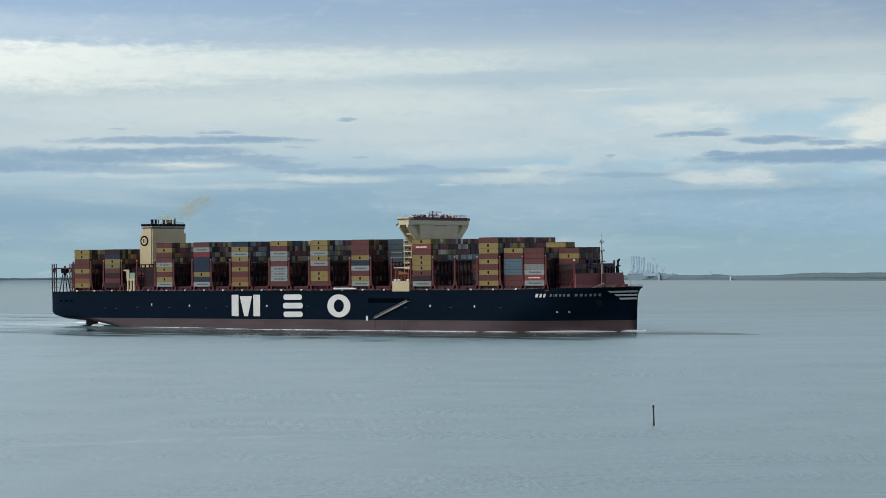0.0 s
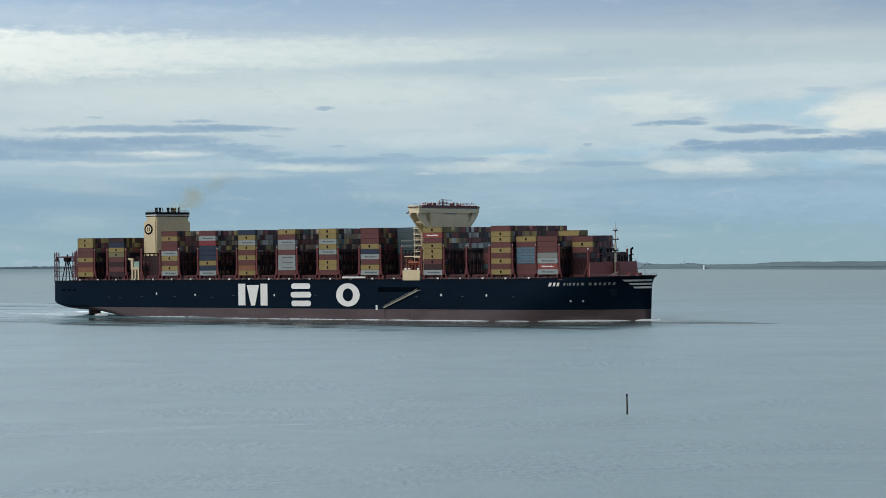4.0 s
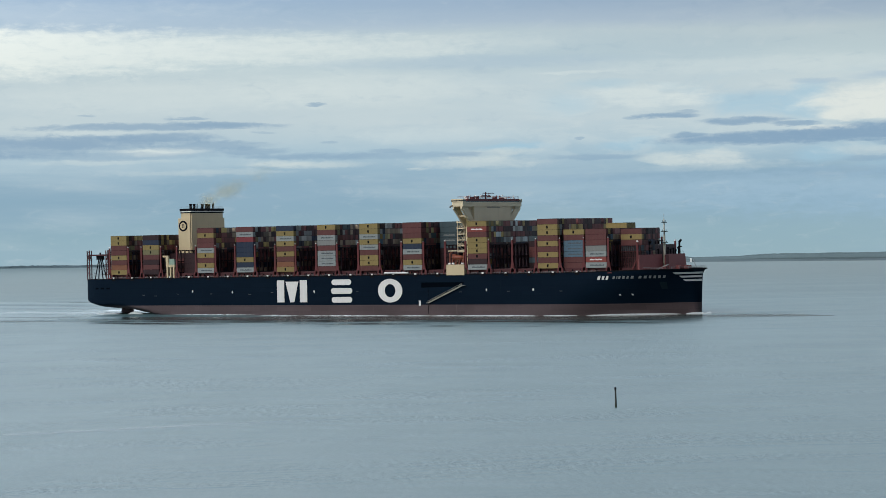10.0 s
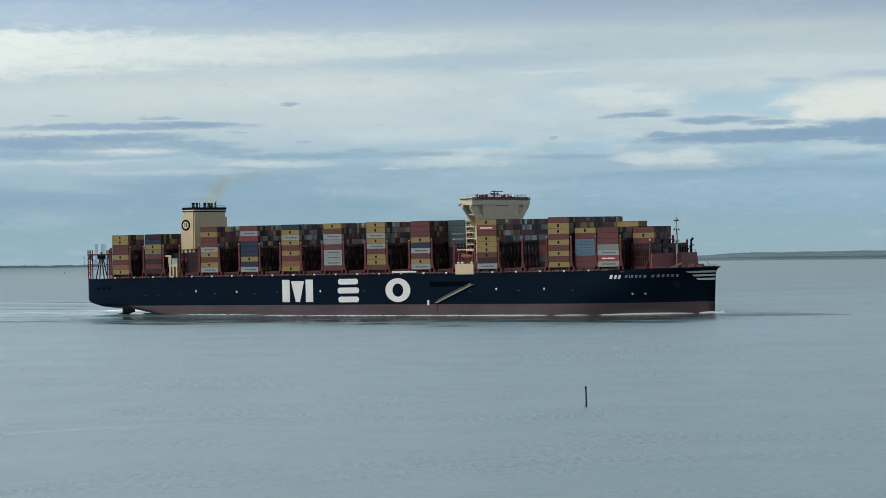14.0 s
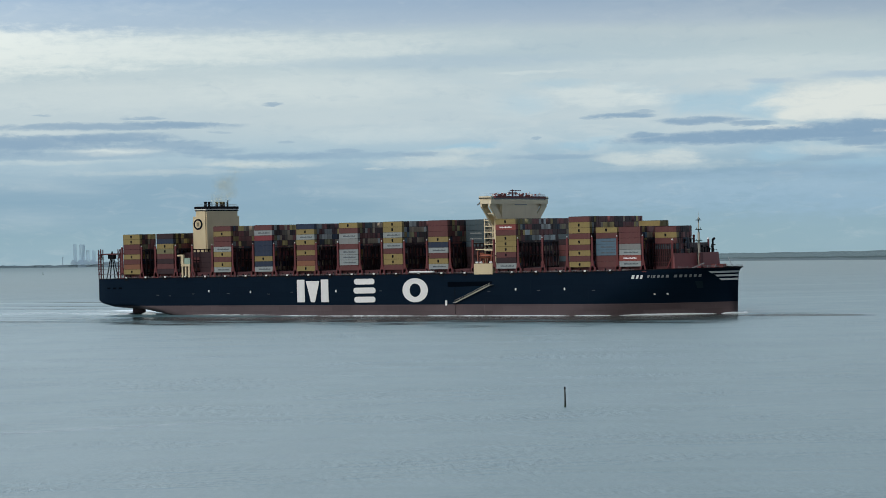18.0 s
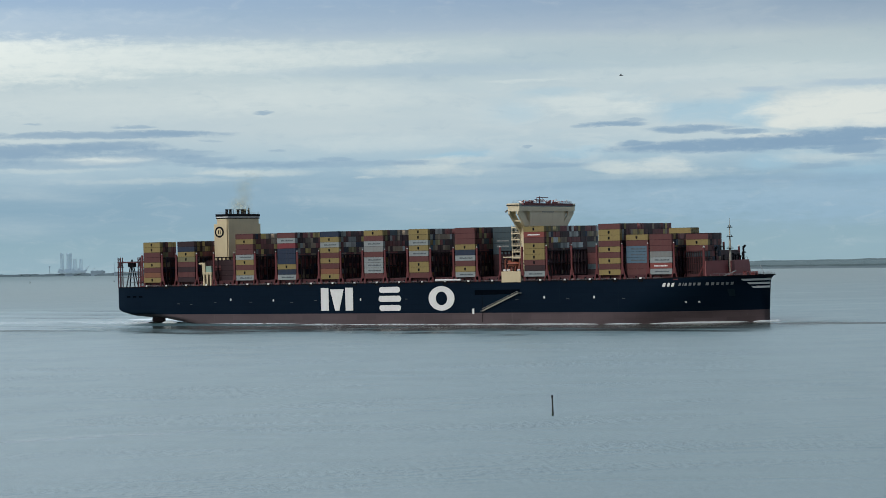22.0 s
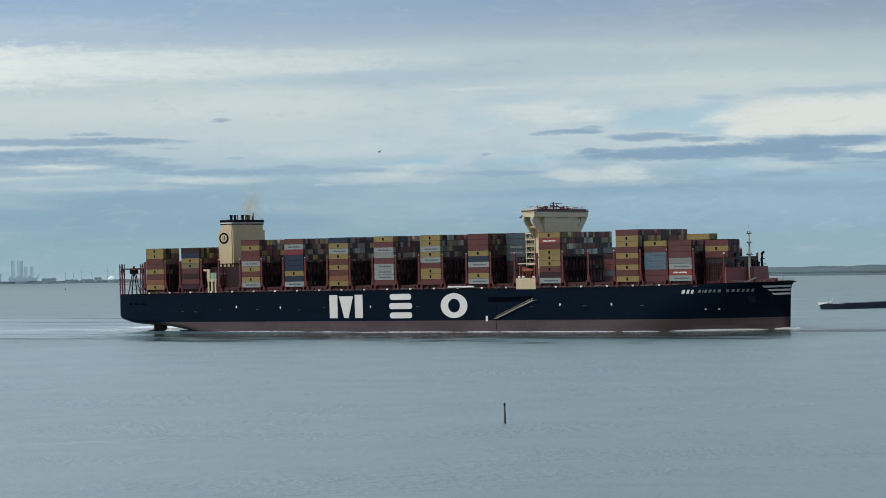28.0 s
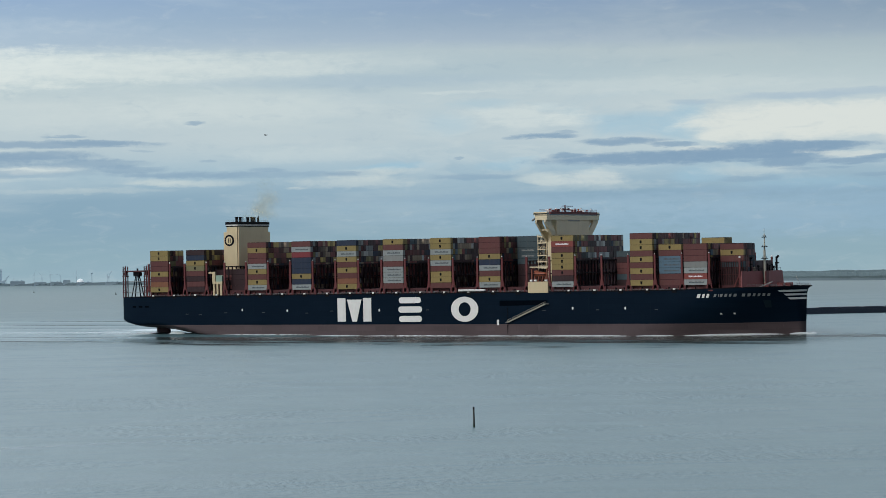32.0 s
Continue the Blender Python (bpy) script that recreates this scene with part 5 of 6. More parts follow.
def build_wake():
    r = random.Random(9)
    build_side_wave()
    for x0, x1, wid in ((342, 387, 2.6), (389, 398.5, 1.6), (318, 338, 1.5), (262, 306, 1.2), (286, 316, 1.0), (226, 250, 0.8), (130, 160, 0.8), (64, 129, 0.4), (158, 228, 0.5), (29, 40, 2.2), (246, 268, 0.6)):
        bm = bmesh.new()
        pts = []
        n = 12
        for i in range(n + 1):
            x = x0 + (x1 - x0) * i / n
            b = half_breadth(min(x, 396), 0.1 + wave_z(x)) if x > 45 else 25.0
            w = wid * math.sin(math.pi * min(max(i / n, 0.03), 0.97)) ** 0.6 * r.uniform(0.75, 1.2)
            pts.append((x, -b - w - 0.3, -b + 0.05))
        ribbon(bm, pts, wave_z((x0 + x1) / 2), 0.78 if x1 > 340 else 1.2 if x1 < 41 else 0.42)
        part("foam_strip", bm, M_CHURN if x1 < 41 else M_WASH if wid > 1.1 else M_FOAM, wake, "white foam along the waterline")
    bm = bmesh.new()
    ribbon(bm, [(396.5, -1.0, 3.0), (399, -1.6, 3.5), (401, -0.8, 2.0)])
    part("foam_strip", bm, M_FOAM, wake)
    # wash at the rudder and the long streaks behind the stern
    for x0, x1, y0, y1 in ((-62, 14, 38, 62), (-135, -30, 6, 16), (-70, 0, 2, 14), (-250, -120, 8, 18), (-100, -50, 52, 62), (-420, -230, 8, 22), (-40, 12, -14, -6), (-190, -60, -18, -8), (-60, -5, 22, 34), (-330, -160, 40, 52)):
        bm = bmesh.new()
        pts = []
        for i in range(11):
            s = i / 10
            w = math.sin(math.pi * min(max(s, 0.04), 0.96)) * r.uniform(0.8, 1.1)
            c = (y0 + y1) / 2 + r.uniform(-0.4, 0.4)
            pts.append((x0 + (x1 - x0) * s, c - (y1 - y0) / 2 * w, c + (y1 - y0) / 2 * w))
        ribbon(bm, pts, 0.03, 0.7 if x0 == -62 else 0.5)
        part("foam_streak", bm, M_WASH if x0 == -62 else M_THIN_FOAM, wake, "churned white water behind the stern")
    # smooth water pressed flat beside the hull, coloured dark as its reflection
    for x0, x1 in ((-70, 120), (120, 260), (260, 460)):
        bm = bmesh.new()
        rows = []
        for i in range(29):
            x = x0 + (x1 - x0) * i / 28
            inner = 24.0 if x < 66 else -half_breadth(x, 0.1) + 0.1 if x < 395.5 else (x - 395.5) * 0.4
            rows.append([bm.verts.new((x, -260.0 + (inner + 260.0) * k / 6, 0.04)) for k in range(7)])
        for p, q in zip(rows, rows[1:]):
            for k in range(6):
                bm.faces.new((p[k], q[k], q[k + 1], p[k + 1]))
        part("slick", bm, M_SLICK, wake, "smooth water beside the hull, darkened as its reflection")
    # flat dark streaks painted as the shaded wave faces behind the stern
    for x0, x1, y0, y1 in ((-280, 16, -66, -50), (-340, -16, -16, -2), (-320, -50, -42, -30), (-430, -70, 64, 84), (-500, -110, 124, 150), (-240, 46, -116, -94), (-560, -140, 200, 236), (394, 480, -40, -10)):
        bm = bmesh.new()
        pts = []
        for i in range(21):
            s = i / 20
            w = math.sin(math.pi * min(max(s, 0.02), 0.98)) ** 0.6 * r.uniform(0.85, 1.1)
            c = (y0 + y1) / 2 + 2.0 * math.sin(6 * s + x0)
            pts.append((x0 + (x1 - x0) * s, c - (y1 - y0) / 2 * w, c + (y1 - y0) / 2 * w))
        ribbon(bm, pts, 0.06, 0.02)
        part("dark_streak", bm, M_DARK_STREAK, wake, "flat dark streak painted as a shaded wave face")
    # low stern and bow waves
    for x0, y0, x1, y1, h, w in ((56, -15, -40, -9, 1.5, 7), (14, -38, -300, -46, 0.9, 8), (-2, -22, -380, -30, 1.0, 8), (-14, -2, -420, -6, 0.9, 8), (-24, 22, -420, 24, 0.9, 9), (20, -60, -260, -84, 0.7, 9),
                                 (30, -84, -240, -122, 0.6, 10), (-40, 60, -420, 70, 0.8, 10), (-70, 110, -480, 150, 0.9, 12), (-110, 180, -520, 240, 0.8, 14), (-40, 48, -200, 46, 0.7, 7)):
        bm = bmesh.new()
        a, b = Vector((x0, y0, 0)), Vector((x1, y1, 0))
        side = Vector((-(b - a).y, (b - a).x, 0)).normalized()
        rows = []
        for i in range(31):
            s = i / 30
            fade = math.sin(math.pi * min(max(s, 0.0), 1.0)) ** 0.7
            c = a.lerp(b, s) + side * 2.0 * math.sin(s * 9 + x0)
            rows.append([bm.verts.new(c + side * w * (j / 8 - 0.5) * 2 + Vector((0, 0, h * fade * math.cos(math.pi * (j / 8 - 0.5)) ** 2 - 0.03))) for j in range(9)])
        for p, q in zip(rows, rows[1:]):
            for j in range(8):
                bm.faces.new((p[j], q[j], q[j + 1], p[j + 1]))
        part("wave", bm, M_SLICK if x0 == 56 else M_SWELL, wake, "low smooth wave spreading from the ship", True)


build_wake()


def build_foam_line():
    bm = bmesh.new()
    rows = []
    for i in range(41):
        s = i / 40
        x, y = -130 + 115 * s, 489 + 34 * s + 1.5 * math.sin(s * 11)
        w = 2.6 * math.sin(math.pi * min(max(s, 0.03), 0.97)) + 0.1
        rows.append([bm.verts.new((x, y - w, 0.03)), bm.verts.new((x, y + w, 0.08))])
    for p, q in zip(rows, rows[1:]):
        bm.faces.new((p[0], q[0], q[1], p[1]))
    tagged(part("foam_line", bm, M_FAINT_FOAM), "thin pale line of drifting foam on the water", "foam")


build_foam_line()


# ---------------------------------------------------------------- exhaust smoke, in thin puffs
def smoke_material():
    """Soft puffs that thin out with height over the funnel."""
    k = Nodes("exhaust_haze")
    c = k.n.new("ShaderNodeTexCoord")
    ln = k.n.new("ShaderNodeVectorMath")
    ln.operation = "LENGTH"
    k.l.new(c.outputs["Object"], ln.inputs[0])
    soft = k.math("SUBTRACT", 1.0, k.smooth(ln.outputs["Value"], 0.0, 1.0))
    n = k.noise(k.coords("Object"), 1.3, 4, 0.6)
    sep = k.n.new("ShaderNodeSeparateXYZ")
    k.l.new(k.n.new("ShaderNodeNewGeometry").outputs["Position"], sep.inputs[0])
    thin = k.math("MULTIPLY", k.smooth(sep.outputs[2], 62.5, 66.5), k.math("SUBTRACT", 1.0, k.smooth(sep.outputs[2], 66.0, 90.0)))
    k.put(k.bsdf.inputs["Base Color"], (0.56, 0.52, 0.28))
    k.bsdf.inputs["Roughness"].default_value = 1.0
    k.bsdf.inputs["Specular IOR Level"].default_value = 0.0
    k.put(k.bsdf.inputs["Alpha"], k.math("MULTIPLY", k.math("MULTIPLY", soft, k.smooth(n, 0.15, 0.65)), k.math("MULTIPLY", thin, 0.34)))
    return k.mat


smoke = tagged(new("exhaust_smoke"), "thin yellowish-brown exhaust haze above the funnel", "smoke")
PUFFS = []


def build_smoke():
    bm = bmesh.new()
    n = 20
    rim = [bm.verts.new((math.cos(2 * math.pi * i / n), 0, math.sin(2 * math.pi * i / n))) for i in range(n)]
    mid = [bm.verts.new((0.5 * math.cos(2 * math.pi * i / n), -0.10, 0.5 * math.sin(2 * math.pi * i / n))) for i in range(n)]
    top = bm.verts.new((0, -0.14, 0))
    for i in range(n):
        j = (i + 1) % n
        bm.faces.new((rim[i], rim[j], mid[j], mid[i]))
        bm.faces.new((mid[i], mid[j], top))
    me = mesh_of("smoke_puff", bm, smoke_material())
    r = random.Random(3)
    for i in range(36):
        ob = share("smoke_puff", me, smoke)
        ob.scale = (r.uniform(6.5, 10.5), 3.0, r.uniform(5.5, 8.0))
        PUFFS.append((ob, -9.0 + 1.15 * i, r.uniform(-2.5, 4.0), r.uniform(-5, 7), r.uniform(-25, 25), r.uniform(0.85, 1.15)))


def smoke_rows(born, dx, dy, lean, quick):
    """A puff comes up the funnel, rises, is carried forward by the wind that slackens after the first third, and thins away."""
    wind = lerp(born, (-8, 4, 11, 24, 28, 32), (4.6, 4.0, 1.1, 1.0, 3.0, 3.6)) * quick
    lift = lerp(born, (-8, 6, 12, 32), (2.0, 2.3, 3.2, 3.2)) * quick

    def place(t):
        s = max(t - born, 0.0)
        return pose(66.4 + dx * min(s, 1.0) + wind * max(s - 1.0, 0.0), 2.0 + dy * min(s * 0.7, 1.0), 12.0 + 46.0 * min(max(t - born + 0.6, 0.0) / 0.6, 1.0) + 4.0 * min(s, 1.0) + lift * s, 0, lean, 20)
    times = sorted({0.0, 32.0} | {min(max(born + d, 0.0), 32.0) for d in (-0.6, 0.0, 0.5, 1.0, 1.5, 4.0, 9.0)})
    return [(t, place(t)) for t in times]


build_smoke()


# ---------------------------------------------------------------- stake in the water
def build_stake():
    M = paint("wet_wood", (0.030, 0.034, 0.028), 0.7, 0.35, 0.3, 1.5)
    ob = tagged(new("marker_stake"), "dark weathered wooden stake standing in the water", "stake")
    ob.location = (50.1, 537.65, 0)
    bm = bmesh.new()
    last = None
    for z, rr, dx in ((-2.0, 0.24, 0), (0.3, 0.23, 0.01), (1.6, 0.21, 0.03), (3.2, 0.19, 0.0), (4.4, 0.18, -0.03)):
        ring = [bm.verts.new((dx + rr * math.cos(i * math.pi / 5), rr * math.sin(i * math.pi / 5), z)) for i in range(10)]
        if last:
            for i in range(10):
                bm.faces.new((last[i], last[(i + 1) % 10], ring[(i + 1) % 10], ring[i]))
        last = ring
    bm.faces.new(last)
    part("post", bm, M, ob, smooth=True)
    bm = bmesh.new()
    rod(bm, (-0.03, 0, 4.35), (-0.03, 0, 4.95), 0.26, 0.22, n=10)
    part("cap", bm, M_BLACK, ob)
    bm = bmesh.new()
    rod(bm, (0.0, 0, -0.3), (0.01, 0, 0.55), 0.26, 0.24, n=10)
    part("weed_band", bm, paint("weed", (0.02, 0.045, 0.02), 0.8, 0.4, 0.2, 2.0), ob, "green weed band at the waterline")


build_stake()


# ---------------------------------------------------------------- inland barge
M_BARGE = paint("barge_paint", (0.011, 0.020, 0.038), 0.5, 0.25, 0.15)
barge = tagged(new("inland_barge"), "long low black cargo barge with a white bow", "barge")


def build_barge():
    """Bow at x = 0, the hull runs towards -x."""
    L, B = 135.0, 5.8
    bm = bmesh.new()
    rows = []
    for x, b, top in ((0.0, 0.5, 4.1), (-2, 2.8, 4.0), (-5, 4.6, 3.8), (-9, 5.6, 3.5), (-14, 5.8, 3.1), (-60, 5.8, 3.0), (-120, 5.8, 3.1), (-131, 5.4, 3.5), (-135, 4.4, 3.8)):
        rows.append([bm.verts.new((x - (0.0 if s else 1.2), y, z)) for y, z, s in ((-b, top, 1), (-b * 0.94, -0.6, 0), (b * 0.94, -0.6, 0), (b, top, 1))])
    for p, q in zip(rows, rows[1:]):
        for j in range(3):
            bm.faces.new((p[j], p[j + 1], q[j + 1], q[j]))
        bm.faces.new((p[3], p[0], q[0], q[3]))
    bm.faces.new(rows[0])
    bm.faces.new(rows[-1])
    part("hull", bm, M_BARGE, barge, "black barge hull")
    bm = bmesh.new()
    prism(bm, [(0.3, 2.8), (0.4, 4.5), (-4.5, 4.25), (-6.5, 3.9), (-4.0, 3.8), (-1.8, 3.4)], -4.9, 4.9)
    for v in bm.verts:
        v.co.y *= lerp(-v.co.x, (0, 2, 5, 10), (0.20, 0.70, 1.05, 1.24))
    part("bow_band", bm, M_WHITE, barge, "white painted bow bulwark")
    bm = bmesh.new()
    quad_box(bm, -112, -13, -4.9, 4.9, 2.9, 3.9)
    for v in bm.verts:
        if v.co.x > -20 and v.co.z > 3.5:
            v.co.x -= 3
    part("hatch_coaming", bm, M_BARGE, barge)
    for i in range(6):
        bm = bmesh.new()
        x = -32 - i * 14.5
        prism(bm, [(x, 3.9), (x - 13.5, 3.9), (x - 12.5, 4.2), (x - 1.0, 4.2)], -4.7, 4.7)
        part("hatch_cover", bm, M_BARGE, barge)
    bm = bmesh.new()
    rod(bm, (-8.5, 0, 3.6), (-8.5, 0, 6.8), 0.14)
    beam(bm, (-8.5, -1.0, 6.4), (-8.5, 1.0, 6.4), 0.15, 0.15)
    quad_box(bm, -9.8, -7.2, -1.4, 1.4, 3.5, 5.0)
    part("bow_mast", bm, M_WHITE, barge, "white bow mast and winch house")
    bm = bmesh.new()
    quad_box(bm, -130, -116, -4.6, 4.6, 3.2, 6.4)
    quad_box(bm, -126, -119, -3.2, 3.2, 6.4, 9.2)
    part("wheelhouse", bm, M_WHITE, barge)


build_barge()


# ---------------------------------------------------------------- gulls
def build_gull():
    M = paint("gull_plumage", (0.09, 0.09, 0.10), 0.7, 0.3, 0.0, 3.0)
    ob = tagged(new("gull"), "grey gull in gliding flight over the water", "bird")
    bm = bmesh.new()
    bmesh.ops.create_uvsphere(bm, u_segments=12, v_segments=8, radius=1)
    for v in bm.verts:
        v.co = Vector((v.co.x * 0.32, v.co.y * 0.10, v.co.z * 0.10))
    prof = bmesh.ops.create_cone(bm, cap_ends=True, segments=8, radius1=0.09, radius2=0.14, depth=0.22, matrix=pose(-0.38, 0, 0, 0, 90, 0))
    for v in prof["verts"]:
        v.co.z *= 0.4
    bmesh.ops.create_icosphere(bm, subdivisions=2, radius=0.075, matrix=Matrix.Translation((0.33, 0, 0.04)))
    rod(bm, (0.38, 0, 0.04), (0.48, 0, 0.02), 0.02, 0.008, n=6)
    part("body", bm, M, ob, smooth=True)
    for sgn in (-1, 1):
        bm = bmesh.new()
        sec = [(0.0, 0.06, 0.17, -0.13, 0.04), (0.30, 0.20, 0.17, -0.10, 0.035), (0.52, 0.19, 0.08, -0.12, 0.02), (0.80, 0.08, -0.10, -0.20, 0.008)]
        rows = []
        for y, z, xf, xb, t in sec:
            rows.append([bm.verts.new((xf, sgn * y, z)), bm.verts.new(((xf + xb) / 2, sgn * y, z + t)), bm.verts.new((xb, sgn * y, z)), bm.verts.new(((xf + xb) / 2, sgn * y, z - t * 0.4))])
        for p, q in zip(rows, rows[1:]):
            for j in range(4):
                bm.faces.new((p[j], p[(j + 1) % 4], q[(j + 1) % 4], q[j]))
        bm.faces.new(rows[-1])
        part("wing", bm, M, ob)
    return ob


gull = build_gull()


def build_swallow():
    M = paint("dark_plumage", (0.09, 0.09, 0.10), 0.7, 0.3, 0.0, 6.0)
    ob = tagged(new("swallow"), "small dark bird in quick flight", "bird", "small birds over the estuary")
    bm = bmesh.new()
    bmesh.ops.create_uvsphere(bm, u_segments=10, v_segments=6, radius=1)
    for v in bm.verts:
        v.co = Vector((v.co.x * 0.045, v.co.y * 0.014, v.co.z * 0.015))
    part("body", bm, M, ob, smooth=True)
    for sgn in (-1, 1):
        bm = bmesh.new()
        rows = [[bm.verts.new((xf, sgn * y, z)), bm.verts.new(((xf + xb) / 2, sgn * y, z + 0.004)), bm.verts.new((xb, sgn * y, z))] for y, z, xf, xb in ((0.0, 0.008, 0.022, -0.014), (0.035, 0.028, 0.018, -0.010), (0.075, 0.035, -0.012, -0.024))]
        for p, q in zip(rows, rows[1:]):
            for k in range(3):
                bm.faces.new((p[k], p[(k + 1) % 3], q[(k + 1) % 3], q[k]))
        part("wing", bm, M, ob)
    return ob


swallow = build_swallow()
swallow_late = copy_thing(swallow, pose(60, 40, 44))


# ---------------------------------------------------------------- buoys
def build_buoy(x, y):
    ob = tagged(new("channel_buoy"), "dark channel buoy afloat near the far shore", "buoy", "channel buoys")
    ob.location = (x, y, 0)
    ob.scale = (0.7, 0.7, 0.7)
    bm = bmesh.new()
    rod(bm, (0, 0, -0.6), (0, 0, 0.8), 1.3, n=12)
    part("float", bm, M_BLACK, ob)
    bm = bmesh.new()
    for a in range(4):
        c, s = math.cos(a * math.pi / 2), math.sin(a * math.pi / 2)
        rod(bm, (0.9 * c, 0.9 * s, 0.8), (0.3 * c, 0.3 * s, 3.4), 0.1, n=6)
    rod(bm, (0, 0, 3.3), (0, 0, 4.2), 0.6, 0.3, n=8)
    part("topmark", bm, M_BLACK, ob)


for bx, by in ((-336.6, 3337.5), (-191.5, 2946.3), (-476.3, 3451.2)):
    build_buoy(bx, by)


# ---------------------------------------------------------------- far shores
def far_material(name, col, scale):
    """Surfaces kilometres off, with the blue-grey haze of distance put into the base colour."""
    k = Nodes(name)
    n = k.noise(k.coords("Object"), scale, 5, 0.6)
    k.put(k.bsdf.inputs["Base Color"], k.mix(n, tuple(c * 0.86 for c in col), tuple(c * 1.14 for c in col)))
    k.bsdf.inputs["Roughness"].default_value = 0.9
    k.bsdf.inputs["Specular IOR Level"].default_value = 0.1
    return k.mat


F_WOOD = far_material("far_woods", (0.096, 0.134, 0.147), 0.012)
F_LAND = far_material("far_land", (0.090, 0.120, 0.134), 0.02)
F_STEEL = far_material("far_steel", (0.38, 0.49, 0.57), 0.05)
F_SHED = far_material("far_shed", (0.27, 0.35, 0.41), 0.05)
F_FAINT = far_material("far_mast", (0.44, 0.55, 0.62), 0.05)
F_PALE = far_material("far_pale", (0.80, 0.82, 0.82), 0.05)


def at(az, back=0.0):
    r = shore_r(az) + back
    return Vector((r * math.sin(radians(az)), r * math.cos(radians(az)), 0))


def build_shore(name, a0, a1, label, heights):
    bm = bmesh.new()
    n = int((a1 - a0) * 12)
    last = None
    for i in range(n + 1):
        az = a0 + (a1 - a0) * i / n
        h = lerp(az, *heights) * (0.85 + 0.3 * noise.noise((az * 3, 1.3, 0)))
        row = [bm.verts.new(at(az, 0) + Vector((0, 0, -0.5))), bm.verts.new(at(az, 4) + Vector((0, 0, 1.4))), bm.verts.new(at(az, 18) + Vector((0, 0, h))),
               bm.verts.new(at(az, 34) + Vector((0, 0, h))), bm.verts.new(at(az, 44) + Vector((0, 0, -0.5)))]
        if last:
            for j in range(4):
                bm.faces.new((last[j], row[j], row[j + 1], last[j + 1]))
        last = row
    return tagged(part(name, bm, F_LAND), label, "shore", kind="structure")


build_shore("backdrop_shore_west", -20, -2.5, "low hazy far bank with a dyke", ((-20, -11, -8.5, -7, -2.5), (4.5, 4.5, 5.0, 5.5, 5.5)))
build_shore("backdrop_shore_east", 2.0, 60, "low far bank with a sea dyke", ((2.5, 60), (5.5, 5.0)))


def build_hidden_land():
    """Land behind the east bank, out to the horizon, sloped to stay hidden from the camera."""
    bm = bmesh.new()
    last = None
    for i in range(60):
        az = 1.25 + i
        row = [bm.verts.new(at(az, 30) + Vector((0, 0, 1.0))), bm.verts.new(at(az, 200) + Vector((0, 0, -2.0))),
               bm.verts.new((4930 * math.sin(radians(az)), 4930 * math.cos(radians(az)), -10.0))]
        if last:
            for j in range(2):
                bm.faces.new((last[j], row[j], row[j + 1], last[j + 1]))
        last = row
    tagged(part("ground", bm, F_LAND), "land sheet sloping down out of view behind the far bank", "land", kind="structure")


build_hidden_land()


def build_woods():
    r = random.Random(21)
    verts, faces = [], []
    ico = bmesh.new()
    bmesh.ops.create_icosphere(ico, subdivisions=1, radius=1)
    base = [v.co.copy() for v in ico.verts]
    tri = [[v.index for v in f.verts] for f in ico.faces]
    ico.free()

    def clump(p, rx, rz):
        n = len(verts)
        for c in base:
            j = r.uniform(0.85, 1.1)
            verts.append((p.x + c.x * rx * j, p.y + c.y * rx * j, p.z + c.z * rz * j))
        faces.extend(tuple(n + i for i in t) for t in tri)

    def belt(back, share):
        last = None
        for i in range(1481):
            az = 2.5 + i * 0.02
            top = lerp(az, (3, 6.4, 6.9, 7.4, 8.4, 9.2, 10, 11.5, 13, 14.6, 17, 32), (8, 8.0, 9.5, 7, 8, 11, 11.5, 11.5, 12.5, 13.5, 14, 13)) * share
            top *= 0.95 + 0.12 * noise.noise((az * 1.6, 5 + back, 0)) + 0.05 * noise.noise((az * 9, back, 0)) + 0.04 * noise.noise((az * 41, back, 0))
            n = len(verts)
            bulge = 0.7 * noise.noise((az * 25, back, 4))
            verts.extend(tuple(at(az, back + d) + Vector((0, 0, z))) for d, z in ((0, 0), (-1 + bulge, top * 0.55), (3 + bulge, top * 0.92), (7, top), (16, 0)))
            if last is not None:
                faces.extend((last + k, n + k, n + k + 1, last + k + 1) for k in range(4))
            last = n

    belt(12, 0.80)
    belt(36, 1.0)
    az = -19.0
    while az < -3:
        if noise.noise((az * 1.3, 2, 0)) > 0.0:
            h = r.uniform(4, 6.0)
            clump(at(az, 24) + Vector((0, 0, h * 0.5)), r.uniform(7, 14), h * 0.5)
        az += 0.07
    me = bpy.data.meshes.new("backdrop_woods")
    me.from_pydata(verts, [], faces)
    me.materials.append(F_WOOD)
    tagged(new("backdrop_woods", me), "grey-green belt of distant trees on the far bank", "woods", kind="stuff")


build_woods()


def far_thing(name, label, category, az, build, back=20, group="", mat=None):
    ob = new(name)
    ob.location = at(az, back)
    ob.rotation_euler = (0, 0, -radians(az))
    tagged(ob, label, category, group)
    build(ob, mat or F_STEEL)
    return ob


def rig(height):
    def make(ob, m):
        for x, y in ((-2.2, -2), (2.2, -2), (0, 3)):
            bm = bmesh.new()
            rod(bm, (x, y, 0), (x, y, height), 0.8, n=8)
            for z in range(6, int(height), 6):
                rod(bm, (x, y, z - 0.3), (x, y, z + 0.3), 1.0, n=8)
            part("leg", bm, m, ob)
        bm = bmesh.new()
        quad_box(bm, -9, 9, -6, 6, 6, 11)
        quad_box(bm, -7, -2, -4, 4, 11, 15)
        part("platform", bm, m, ob)
    return make


